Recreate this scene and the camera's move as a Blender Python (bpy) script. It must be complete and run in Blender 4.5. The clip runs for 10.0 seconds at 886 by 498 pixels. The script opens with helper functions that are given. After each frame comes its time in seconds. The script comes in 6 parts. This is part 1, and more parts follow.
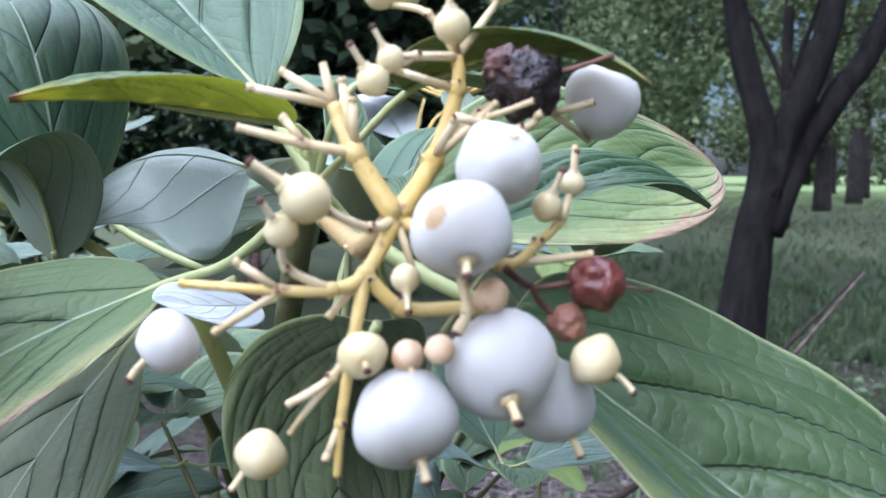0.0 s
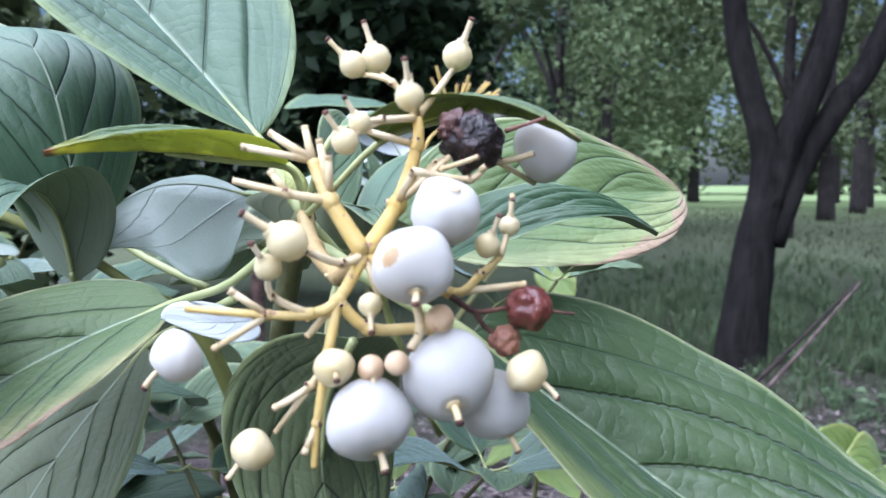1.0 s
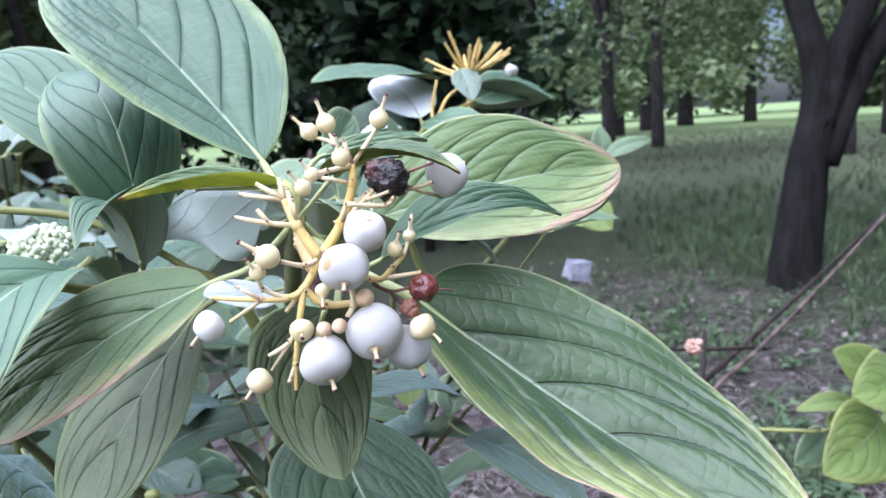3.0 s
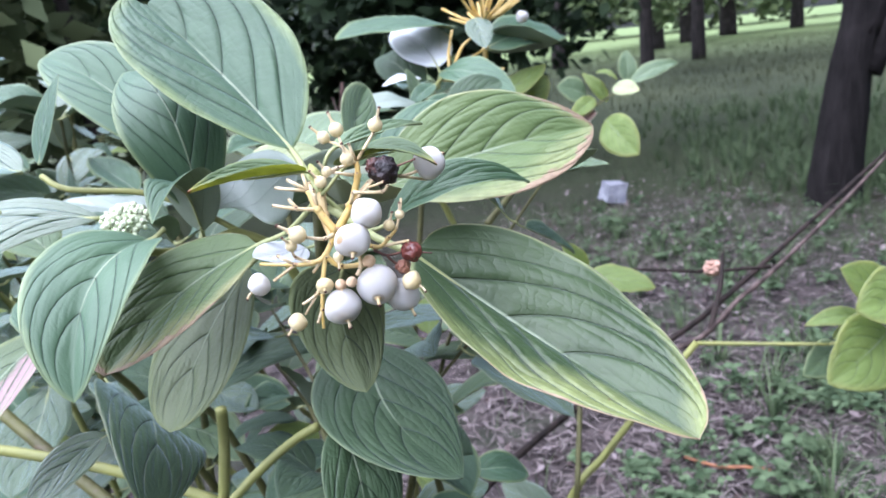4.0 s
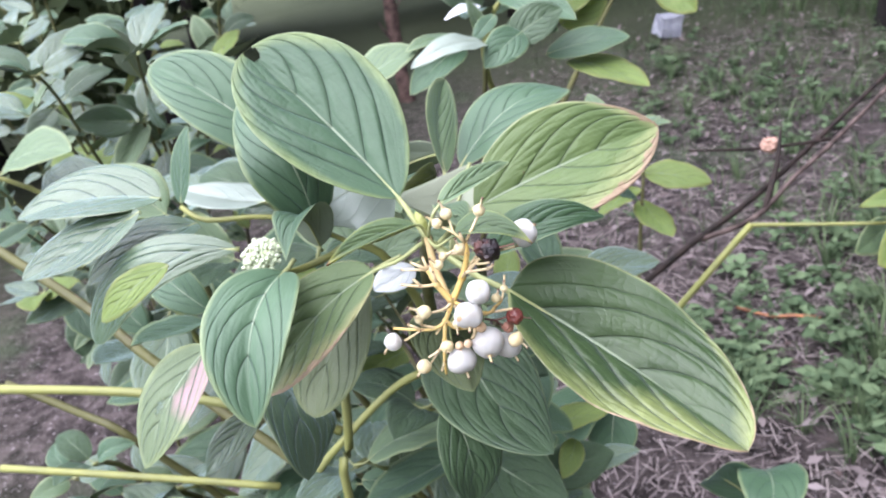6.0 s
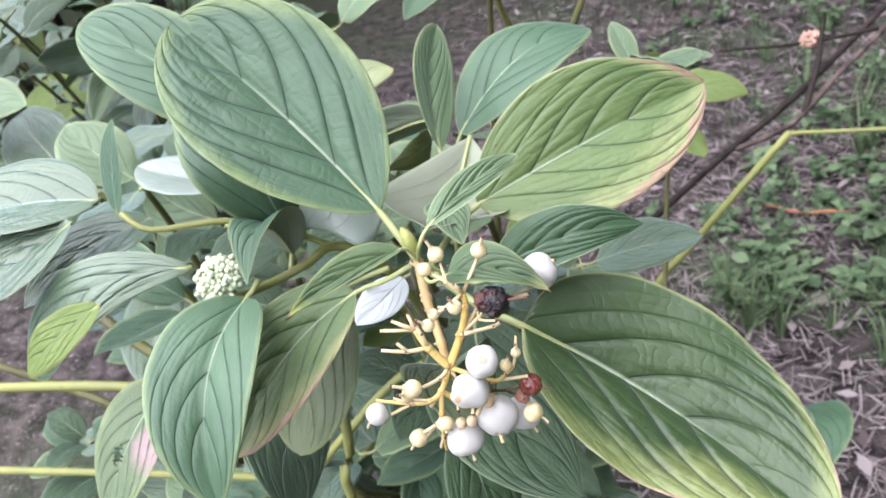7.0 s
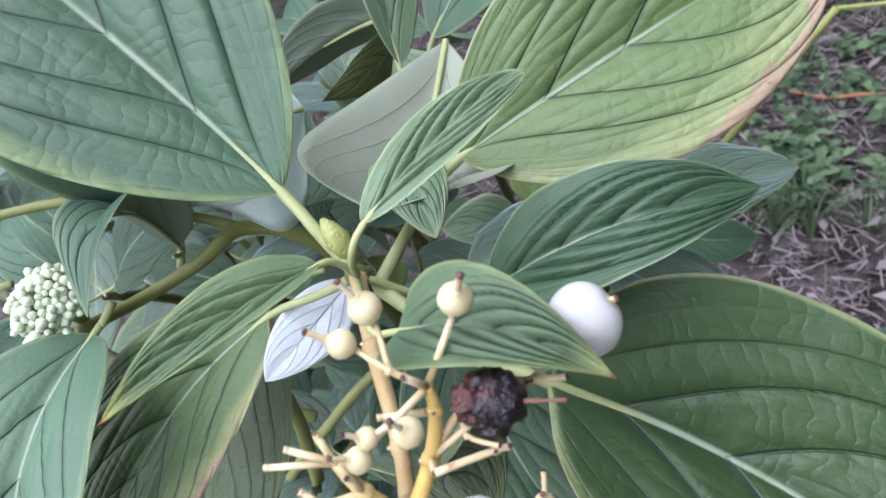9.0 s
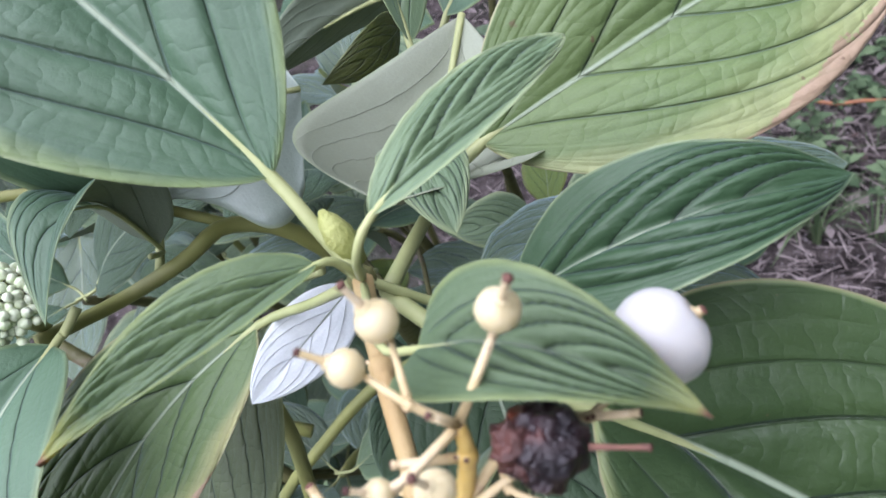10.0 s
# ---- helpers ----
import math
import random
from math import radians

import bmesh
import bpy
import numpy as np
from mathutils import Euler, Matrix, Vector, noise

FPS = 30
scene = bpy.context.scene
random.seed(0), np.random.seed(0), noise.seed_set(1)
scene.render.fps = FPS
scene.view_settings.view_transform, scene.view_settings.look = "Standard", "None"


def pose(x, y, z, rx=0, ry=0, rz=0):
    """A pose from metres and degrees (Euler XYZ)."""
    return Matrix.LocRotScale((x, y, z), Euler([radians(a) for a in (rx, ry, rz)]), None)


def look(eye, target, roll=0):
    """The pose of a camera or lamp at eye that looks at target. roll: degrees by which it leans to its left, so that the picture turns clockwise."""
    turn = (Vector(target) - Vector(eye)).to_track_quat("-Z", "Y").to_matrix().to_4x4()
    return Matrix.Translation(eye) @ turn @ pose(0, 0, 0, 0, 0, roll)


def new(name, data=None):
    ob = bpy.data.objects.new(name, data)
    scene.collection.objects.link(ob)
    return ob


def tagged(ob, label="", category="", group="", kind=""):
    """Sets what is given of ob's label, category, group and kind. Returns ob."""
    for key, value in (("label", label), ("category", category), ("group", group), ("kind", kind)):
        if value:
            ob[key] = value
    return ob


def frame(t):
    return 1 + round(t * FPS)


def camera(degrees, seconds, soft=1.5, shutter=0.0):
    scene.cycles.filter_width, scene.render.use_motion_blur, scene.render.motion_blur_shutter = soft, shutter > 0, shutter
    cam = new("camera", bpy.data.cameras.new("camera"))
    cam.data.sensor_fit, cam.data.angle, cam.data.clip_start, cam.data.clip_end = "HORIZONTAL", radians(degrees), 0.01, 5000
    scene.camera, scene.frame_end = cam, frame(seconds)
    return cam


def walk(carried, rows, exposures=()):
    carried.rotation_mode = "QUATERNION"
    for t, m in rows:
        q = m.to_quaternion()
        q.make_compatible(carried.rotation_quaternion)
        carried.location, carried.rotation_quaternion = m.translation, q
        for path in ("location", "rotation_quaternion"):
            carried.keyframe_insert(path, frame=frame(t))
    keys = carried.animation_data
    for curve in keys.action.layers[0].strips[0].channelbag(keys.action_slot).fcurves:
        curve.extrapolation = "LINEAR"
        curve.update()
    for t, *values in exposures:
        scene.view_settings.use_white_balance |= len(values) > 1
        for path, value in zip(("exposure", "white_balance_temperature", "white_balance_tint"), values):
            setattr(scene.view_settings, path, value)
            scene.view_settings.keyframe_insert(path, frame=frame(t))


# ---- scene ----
cam = camera(59.97, 10.0)
ROWS = [
    (0, 0.00002, 0.00001, 0.65001, 84.527, -0.024, 0.002),
    (0.5, 0.00173, -0.00469, 0.65091, 85.063, -0.051, 0.077),
    (1, 0.00413, -0.01232, 0.65316, 85.256, 0.053, 0.267),
    (1.5, 0.00745, -0.01563, 0.65544, 85.147, 0.291, 0.661),
    (2, 0.01010, -0.01944, 0.65633, 84.565, 0.828, 1.329),
    (3.3, 0.02840, -0.06486, 0.66822, 79.237, 4.336, 4.619),
    (3.5, 0.03175, -0.07338, 0.66988, 78.298, 4.840, 5.103),
    (4, 0.03858, -0.08937, 0.68073, 75.277, 6.143, 6.270),
    (4.5, 0.03394, -0.09618, 0.69593, 72.414, 7.160, 7.140),
    (5, 0.03335, -0.10290, 0.70708, 69.697, 7.677, 7.687),
    (5.5, 0.03711, -0.11135, 0.72412, 66.939, 8.681, 8.499),
    (5.7, 0.03801, -0.10973, 0.73452, 65.559, 9.258, 8.801),
    (6.8, 0.03081, -0.06350, 0.75073, 56.949, 12.367, 7.952),
    (7, 0.03473, -0.04583, 0.74883, 55.145, 13.021, 8.494),
    (7.5, 0.04029, -0.00979, 0.74047, 51.524, 14.817, 7.923),
    (8, 0.03669, 0.00892, 0.73786, 48.607, 15.674, 7.197),
    (8.5, 0.02990, 0.01888, 0.72542, 47.486, 15.844, 6.692),
    (9, 0.02272, 0.02503, 0.71319, 47.541, 16.020, 6.528),
    (9.5, 0.01811, 0.03288, 0.70819, 47.402, 15.675, 6.301),
    (10, 0.01555, 0.03607, 0.70255, 48.009, 15.608, 6.665),
]
walk(cam, [(t, pose(*row)) for t, *row in ROWS], exposures=[(0.0, 1.40, 5230.0, 17.0), (2.0, 1.62, 5230.0, 19.0), (5.0, 1.58, 5640.0, 21.0), (7.0, 1.48, 5900.0, 18.0), (8.0, 1.24, 5380.0, 16.0), (10.0, 1.13, 5640.0, 21.0)])
cam.data.dof.use_dof = True
cam.data.dof.focus_distance = 0.120
cam.data.dof.aperture_fstop = 56.0

# ---- light: open shade under a bright evening sky ----
world = bpy.data.worlds.new("sky")
world.use_nodes = True
scene.world = world
sky = world.node_tree.nodes.new("ShaderNodeTexSky")
sky.sky_type = "NISHITA"
sky.sun_disc = False
sky.air_density = 1.0
sky.dust_density = 2.5
sky.ozone_density = 0.9
sky.sun_elevation = radians(60)
sky.sun_rotation = radians(-159)
world.node_tree.links.new(sky.outputs[0], world.node_tree.nodes["Background"].inputs[0])
world.node_tree.nodes["Background"].inputs[1].default_value = 0.036
sun = new("sun", bpy.data.lights.new("sun", "SUN"))
sun.data.energy = 5.0
sun.data.angle = radians(108)
sun.data.color = (1.0, 0.98, 0.95)
sun.matrix_world = look((-0.6, -0.6, 2.1), (0, 0, 0))


# ---- node helpers ----
def nd(nt, kind, ins=(), **props):
    n = nt.nodes.new(kind)
    for k, v in props.items():
        if k == "operation":
            n.operation = v
        elif k == "blend_type":
            n.blend_type = v
        elif k == "data_type":
            n.data_type = v
        elif k == "feature":
            n.feature = v
        elif k == "clamp":
            n.use_clamp = v
    for key, v in dict(ins).items():
        if isinstance(v, bpy.types.NodeSocket):
            nt.links.new(v, n.inputs[key])
        else:
            n.inputs[key].default_value = v
    return n


def mth(nt, op, a, b=0.0, clamp=False):
    return nd(nt, "ShaderNodeMath", {0: a, 1: b}, operation=op, clamp=clamp).outputs[0]


def ramp(nt, v, lo, hi, a=0.0, b=1.0):
    return nd(nt, "ShaderNodeMapRange", {0: v, 1: lo, 2: hi, 3: a, 4: b}).outputs[0]


def mix(nt, f, a, b):
    n = nd(nt, "ShaderNodeMix", {0: f}, data_type="RGBA")
    for i, v in ((6, a), (7, b)):
        if isinstance(v, bpy.types.NodeSocket):
            nt.links.new(v, n.inputs[i])
        else:
            n.inputs[i].default_value = (*v, 1.0)
    return n.outputs[2]


def shade(nt, f, c, k):
    n = nd(nt, "ShaderNodeMix", {0: f, 7: (k, k * 1.08, k, 1.0)}, data_type="RGBA", blend_type="MULTIPLY")
    nt.links.new(c, n.inputs[6])
    return n.outputs[2]


def nz(nt, scale, detail=3.0, vec=None, rough=0.55):
    ins = {"Scale": scale, "Detail": detail, "Roughness": rough}
    if vec is not None:
        ins["Vector"] = vec
    return nd(nt, "ShaderNodeTexNoise", ins).outputs["Fac"]


def start(name, rough=0.5, spec=0.4):
    m = bpy.data.materials.new(name)
    m.use_nodes = True
    b = m.node_tree.nodes["Principled BSDF"]
    b.inputs["Roughness"].default_value = rough
    b.inputs["Specular IOR Level"].default_value = spec
    return m, m.node_tree, b


def bump(nt, b, height, dist, strength=1.0):
    n = nd(nt, "ShaderNodeBump", {"Height": height, "Distance": dist, "Strength": strength})
    nt.links.new(n.outputs[0], b.inputs["Normal"])


def soft_mat(name, c1, c2, scale, rough=0.5, spec=0.4, bumpy=0.0, sss=0.0, fine=None):
    """A mottled surface of two colours, in object space."""
    m, nt, b = start(name, rough, spec)
    co = nd(nt, "ShaderNodeTexCoord").outputs["Object"]
    f = ramp(nt, nz(nt, scale, 4.0, co), 0.35, 0.65)
    c = mix(nt, f, c1, c2)
    if fine:
        c = mix(nt, ramp(nt, nz(nt, fine[0], 3.0, co), fine[1], fine[2]), c, fine[3])
    nt.links.new(c, b.inputs["Base Color"])
    if bumpy:
        bump(nt, b, nz(nt, scale * 4, 4.0, co), bumpy)
    if sss:
        b.inputs["Subsurface Weight"].default_value = sss
        b.inputs["Subsurface Radius"].default_value = (0.0040, 0.0037, 0.0033)
        b.inputs["Subsurface Scale"].default_value = 2.0
    return m


VEIN, ARC, PHASE = 0.210, 0.42, 0.83


def leaf_mat(name, c1, c2, yellow=0.0, ycol=(0.45, 0.47, 0.10), side=0, brown=0.0, tip=0.0, vein=VEIN, under=False, rough=0.52, tint=0.08, pucker=1.0, spec=0.5, sheen=0.15, arc=ARC, phase=PHASE, through_=0.19, groove_shade=0.26, pink=0.0):
    """Dogwood leaf: arched side veins sunk into the blade, pale midrib, faded or browned margin. u runs across, s along the leaf."""
    m, nt, b = start(name, rough, spec)
    uv = nd(nt, "ShaderNodeUVMap").outputs[0]
    sep = nd(nt, "ShaderNodeSeparateXYZ", {0: uv})
    u = mth(nt, "MULTIPLY_ADD", sep.outputs[0], 2.0)
    u.node.inputs[2].default_value = -1.0
    s = sep.outputs[1]
    au = mth(nt, "ABSOLUTE", u)
    co = nd(nt, "ShaderNodeTexCoord").outputs["Object"]
    rnd = nd(nt, "ShaderNodeObjectInfo").outputs["Random"]
    warp = mth(nt, "MULTIPLY", mth(nt, "SUBTRACT", nz(nt, 60, 2.0, co), 0.5), 0.006)
    run = mth(nt, "ADD", mth(nt, "MULTIPLY", au, arc), mth(nt, "MULTIPLY", mth(nt, "POWER", au, 3.0), 0.83 * arc))
    v = mth(nt, "ADD", mth(nt, "SUBTRACT", s, run), warp)
    g = mth(nt, "FRACT", mth(nt, "DIVIDE", mth(nt, "ADD", v, phase), vein))
    d = mth(nt, "MULTIPLY", mth(nt, "ABSOLUTE", mth(nt, "SUBTRACT", g, 0.5)), 2.0)
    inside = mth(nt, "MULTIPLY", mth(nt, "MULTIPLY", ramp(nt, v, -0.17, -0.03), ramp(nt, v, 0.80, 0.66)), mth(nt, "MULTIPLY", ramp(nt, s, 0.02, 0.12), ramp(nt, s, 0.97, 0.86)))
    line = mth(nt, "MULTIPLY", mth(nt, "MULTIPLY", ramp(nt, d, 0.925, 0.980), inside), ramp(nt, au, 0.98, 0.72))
    rib = mth(nt, "MULTIPLY", ramp(nt, mth(nt, "ADD", au, mth(nt, "MULTIPLY", s, 0.024)), 0.034, 0.016), ramp(nt, s, 0.85, 0.45))
    net = nd(nt, "ShaderNodeTexVoronoi", {"Vector": co, "Scale": 1300.0}, feature="DISTANCE_TO_EDGE").outputs["Distance"]
    netl = ramp(nt, net, 0.0, 0.12, 1.0, 0.0)
    blot = ramp(nt, nz(nt, 55, 4.0, co), 0.35, 0.68)
    c = mix(nt, blot, c1, c2)
    c = mix(nt, mth(nt, "MULTIPLY", rnd, tint * 4), c, tuple(x * 0.72 for x in c1))
    c = mix(nt, mth(nt, "MULTIPLY", netl, 0.08), c, tuple(x * 1.5 for x in c2))
    # distance from the margin, in half widths
    full = mth(nt, "MULTIPLY", mth(nt, "POWER", mth(nt, "MULTIPLY", mth(nt, "MULTIPLY", s, mth(nt, "SUBTRACT", 1.0, s)), 4.0), 0.75), mth(nt, "SUBTRACT", 1.0, au))
    lob = ramp(nt, mth(nt, "MULTIPLY", u, float(side or 1)), -0.25, 0.25)
    if yellow:
        wide = mth(nt, "MULTIPLY", ramp(nt, s, 0.05, 0.75, 0.08 if side else 0.35, 1.0), yellow)
        if side:
            wide = mth(nt, "MULTIPLY", wide, mth(nt, "MAXIMUM", ramp(nt, lob, 0.0, 1.0, 0.07, 1.0), ramp(nt, s, 0.6, 1.0, 0.0, 0.6)))
        off = mth(nt, "MULTIPLY", mth(nt, "SUBTRACT", nz(nt, 70, 4.0, co), 0.5), mth(nt, "MULTIPLY", wide, 1.7))
        near = mth(nt, "DIVIDE", mth(nt, "ADD", full, off), mth(nt, "ADD", wide, 0.01))
        y = mth(nt, "MULTIPLY", ramp(nt, near, 1.15, 0.0), mth(nt, "SUBTRACT", 1.0, mth(nt, "MULTIPLY", mth(nt, "MULTIPLY", ramp(nt, d, 0.80, 0.98), inside), 0.22)))
        c = mix(nt, y, c, mix(nt, ramp(nt, nz(nt, 240, 3.0, co), 0.4, 0.62), ycol, tuple(0.8 * x for x in ycol)))
    if under:
        c = mix(nt, mth(nt, "MULTIPLY", line, 0.25), c, tuple(x * 0.80 for x in c1))
    else:
        # broad darkening beside each side vein paints its crease shade
        soft = mth(nt, "MULTIPLY", mth(nt, "MULTIPLY", ramp(nt, d, 0.78 if groove_shade < 0.3 else 0.45, 1.0), inside), ramp(nt, au, 1.0, 0.75))
        c = shade(nt, mth(nt, "MULTIPLY", soft, groove_shade), c, 0.55)
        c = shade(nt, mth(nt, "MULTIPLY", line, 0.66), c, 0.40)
    c = mix(nt, mth(nt, "MULTIPLY", rib, 0.85), c, (0.34, 0.41, 0.29))
    rim = ramp(nt, mth(nt, "ADD", au, mth(nt, "MULTIPLY", nz(nt, 90, 2.0, co), 0.04)), 0.985, 1.01)
    c = mix(nt, mth(nt, "MULTIPLY", rim, 0.45), c, (0.28, 0.34, 0.18))
    if brown:
        band = mth(nt, "MULTIPLY", mth(nt, "MAXIMUM", mth(nt, "MULTIPLY", lob, ramp(nt, s, 0.30, 0.65)), ramp(nt, s, 0.72, 0.92)), 0.11 * brown)
        band = mth(nt, "MULTIPLY", band, ramp(nt, nz(nt, 150, 5.0, co, 0.75), 0.34, 0.62, 0.1, 1.5))
        br = ramp(nt, mth(nt, "SUBTRACT", band, full), -0.012, 0.012)
        c = mix(nt, mth(nt, "MULTIPLY", br, 0.9), c, mix(nt, nz(nt, 300, 3.0, co), (0.20, 0.125, 0.08), (0.42, 0.30, 0.21)))
        spot = ramp(nt, nz(nt, 420, 2.0, co), 0.73, 0.78)
        c = mix(nt, mth(nt, "MULTIPLY", spot, 0.7), c, (0.12, 0.07, 0.04))
    if pink:
        blush = mth(nt, "MULTIPLY", ramp(nt, mth(nt, "ADD", u, mth(nt, "MULTIPLY", nz(nt, 140, 4.0, co), 1.0)), 0.42, 0.15), ramp(nt, s, 0.56, 0.42))
        c = mix(nt, mth(nt, "MULTIPLY", mth(nt, "MULTIPLY", blush, ramp(nt, d, 0.95, 0.70)), pink), c, mix(nt, nz(nt, 160, 3.0, co), (0.34, 0.15, 0.24), (0.46, 0.34, 0.33)))
    if tip:
        c = mix(nt, ramp(nt, s, 0.80, 0.96, 0.0, 0.8), c, (0.42, 0.46, 0.20))
        c = mix(nt, ramp(nt, s, 0.955, 0.985, 0.0, tip), c, (0.28, 0.13, 0.11))
    nt.links.new(c, b.inputs["Base Color"])
    b.inputs["Sheen Weight"].default_value = 0.0 if under else sheen
    b.inputs["Sheen Roughness"].default_value = 0.36
    # blue tint puts the sky's reflection into the sheen colour
    b.inputs["Sheen Tint"].default_value = (0.66, 0.88, 1.0, 1.0)
    cell = nd(nt, "ShaderNodeCombineXYZ", {0: mth(nt, "ADD", mth(nt, "MULTIPLY", mth(nt, "DIVIDE", v, vein), 1.7), mth(nt, "MULTIPLY", rnd, 20.0)), 1: mth(nt, "MULTIPLY", u, 9.0)})
    part_ = mth(nt, "MULTIPLY", ramp(nt, nz(nt, 30, 2.0, co), 0.35, 0.6, 0.3, 1.0), mth(nt, "MULTIPLY", ramp(nt, s, 0.06, 0.32), ramp(nt, s, 0.97, 0.80)))
    dome = nd(nt, "ShaderNodeTexVoronoi", {"Vector": cell.outputs[0], "Scale": 1.0, "Smoothness": 0.22}, feature="SMOOTH_F1")
    edge = nd(nt, "ShaderNodeTexVoronoi", {"Vector": cell.outputs[0], "Scale": 1.0}, feature="DISTANCE_TO_EDGE")
    dome.voronoi_dimensions = "2D"
    edge.voronoi_dimensions = "2D"
    dome, edge = dome.outputs["Distance"], edge.outputs["Distance"]
    # creases between puckers darkened too, for their shade and the cross-veins
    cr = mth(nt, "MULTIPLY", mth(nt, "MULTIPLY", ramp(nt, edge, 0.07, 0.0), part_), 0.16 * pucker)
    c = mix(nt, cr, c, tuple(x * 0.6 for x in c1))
    nt.links.new(c, b.inputs["Base Color"])
    h = mth(nt, "SUBTRACT", mth(nt, "MULTIPLY", mth(nt, "SUBTRACT", 1.0, netl), 0.014), mth(nt, "MULTIPLY", line, -0.2 if under else 0.32))
    h = mth(nt, "ADD", h, mth(nt, "MULTIPLY", rib, 0.9 if under else 0.3))
    h = mth(nt, "ADD", h, mth(nt, "MULTIPLY", mth(nt, "MULTIPLY", mth(nt, "POWER", dome, 2.0), part_), -0.85 * pucker))
    rung = mth(nt, "ADD", mth(nt, "ADD", mth(nt, "MULTIPLY", au, 30.0), mth(nt, "MULTIPLY", s, 150.0)), mth(nt, "MULTIPLY", nz(nt, 90, 3.0, co), 34.0))
    rung = mth(nt, "MULTIPLY", mth(nt, "POWER", mth(nt, "ABSOLUTE", mth(nt, "SINE", mth(nt, "MULTIPLY", rung, 0.5))), 0.6), ramp(nt, d, 1.0, 0.75))
    h = mth(nt, "ADD", h, mth(nt, "MULTIPLY", rung, 0.10 * pucker))
    h = mth(nt, "ADD", h, mth(nt, "MULTIPLY", mth(nt, "MULTIPLY", mth(nt, "POWER", d, 4.0), inside), 0.12 if under else -0.36))
    h = mth(nt, "ADD", h, mth(nt, "MULTIPLY", nz(nt, 1500, 2.0, co), 0.08))
    bump(nt, b, h, 0.0007, 1.0)
    # light that comes through the blade
    warm = nd(nt, "ShaderNodeMix", {0: 1.0, 7: (1.9, 1.6, 0.45, 1.0)}, data_type="RGBA", blend_type="MULTIPLY")
    nt.links.new(c, warm.inputs[6])
    tr = nd(nt, "ShaderNodeBsdfTranslucent", {"Color": warm.outputs[2]})
    ms = nd(nt, "ShaderNodeMixShader", {0: through_, 1: b.outputs[0], 2: tr.outputs[0]})
    nt.links.new(ms.outputs[0], nt.nodes["Material Output"].inputs["Surface"])
    return m


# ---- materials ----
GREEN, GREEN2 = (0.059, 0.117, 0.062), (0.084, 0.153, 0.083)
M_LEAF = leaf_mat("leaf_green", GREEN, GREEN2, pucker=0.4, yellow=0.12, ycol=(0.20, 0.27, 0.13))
# sky sheen on these leaves: strong gloss plus a slightly paler base colour
M_LEAF_GLOSS = leaf_mat("leaf_sky_sheen", (0.069, 0.120, 0.057), (0.096, 0.154, 0.076), yellow=0.04, ycol=(0.22, 0.28, 0.15), rough=0.34, spec=1.0, sheen=0.7)
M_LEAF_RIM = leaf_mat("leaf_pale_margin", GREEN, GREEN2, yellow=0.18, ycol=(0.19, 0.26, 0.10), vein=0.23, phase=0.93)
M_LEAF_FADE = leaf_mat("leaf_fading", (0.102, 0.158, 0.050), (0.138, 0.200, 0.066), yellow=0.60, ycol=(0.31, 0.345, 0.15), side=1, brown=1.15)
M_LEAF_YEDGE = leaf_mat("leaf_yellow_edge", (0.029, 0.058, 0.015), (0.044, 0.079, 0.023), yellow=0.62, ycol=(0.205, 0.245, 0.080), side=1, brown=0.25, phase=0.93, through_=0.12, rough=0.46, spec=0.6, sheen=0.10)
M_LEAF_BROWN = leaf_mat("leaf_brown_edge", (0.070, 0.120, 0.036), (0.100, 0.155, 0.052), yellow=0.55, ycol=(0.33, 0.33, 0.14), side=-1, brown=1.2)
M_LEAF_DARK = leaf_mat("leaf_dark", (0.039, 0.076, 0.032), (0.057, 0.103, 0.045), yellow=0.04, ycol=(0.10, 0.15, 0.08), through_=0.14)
M_LEAF_YOUNG = leaf_mat("leaf_young", (0.112, 0.174, 0.088), (0.148, 0.216, 0.112), yellow=0.18, ycol=(0.30, 0.37, 0.19), vein=0.19, pucker=0.35, arc=0.50, groove_shade=0.36)
M_LEAF_TIPPED = leaf_mat("leaf_young_tipped", (0.112, 0.174, 0.088), (0.148, 0.216, 0.112), yellow=0.16, ycol=(0.27, 0.34, 0.14), tip=0.9, vein=0.19, pucker=0.35, arc=0.50, groove_shade=0.36, through_=0.45)
M_LEAF_RIBBED = leaf_mat("leaf_ribbed", (0.036, 0.079, 0.033), (0.053, 0.104, 0.046), yellow=0.05, ycol=(0.22, 0.29, 0.16), vein=0.19, pucker=0.35, arc=0.50, groove_shade=0.36, rough=0.48, spec=0.5, sheen=0.12)
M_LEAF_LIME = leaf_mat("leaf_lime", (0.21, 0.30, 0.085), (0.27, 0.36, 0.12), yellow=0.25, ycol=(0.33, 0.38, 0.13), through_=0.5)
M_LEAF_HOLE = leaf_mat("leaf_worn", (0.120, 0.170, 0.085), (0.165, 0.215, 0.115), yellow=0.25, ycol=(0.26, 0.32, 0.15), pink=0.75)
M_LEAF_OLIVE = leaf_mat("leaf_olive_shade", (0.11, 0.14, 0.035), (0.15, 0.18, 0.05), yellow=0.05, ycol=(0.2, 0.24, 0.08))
M_LEAF_SILVER = leaf_mat("leaf_silvery", (0.26, 0.32, 0.27), (0.31, 0.37, 0.32), under=True, rough=0.42, pucker=0.2, spec=0.8, sheen=0.2)
# olive of light passing through these blades is put into the base colour
M_LEAF_SAGE = leaf_mat("leaf_sage_shade", (0.105, 0.140, 0.066), (0.145, 0.180, 0.092), yellow=0.12, ycol=(0.20, 0.24, 0.10))
M_LEAF_CREAM = leaf_mat("leaf_cream_lime", (0.34, 0.40, 0.20), (0.42, 0.47, 0.26), yellow=0.1, ycol=(0.45, 0.48, 0.25), tip=0.8)
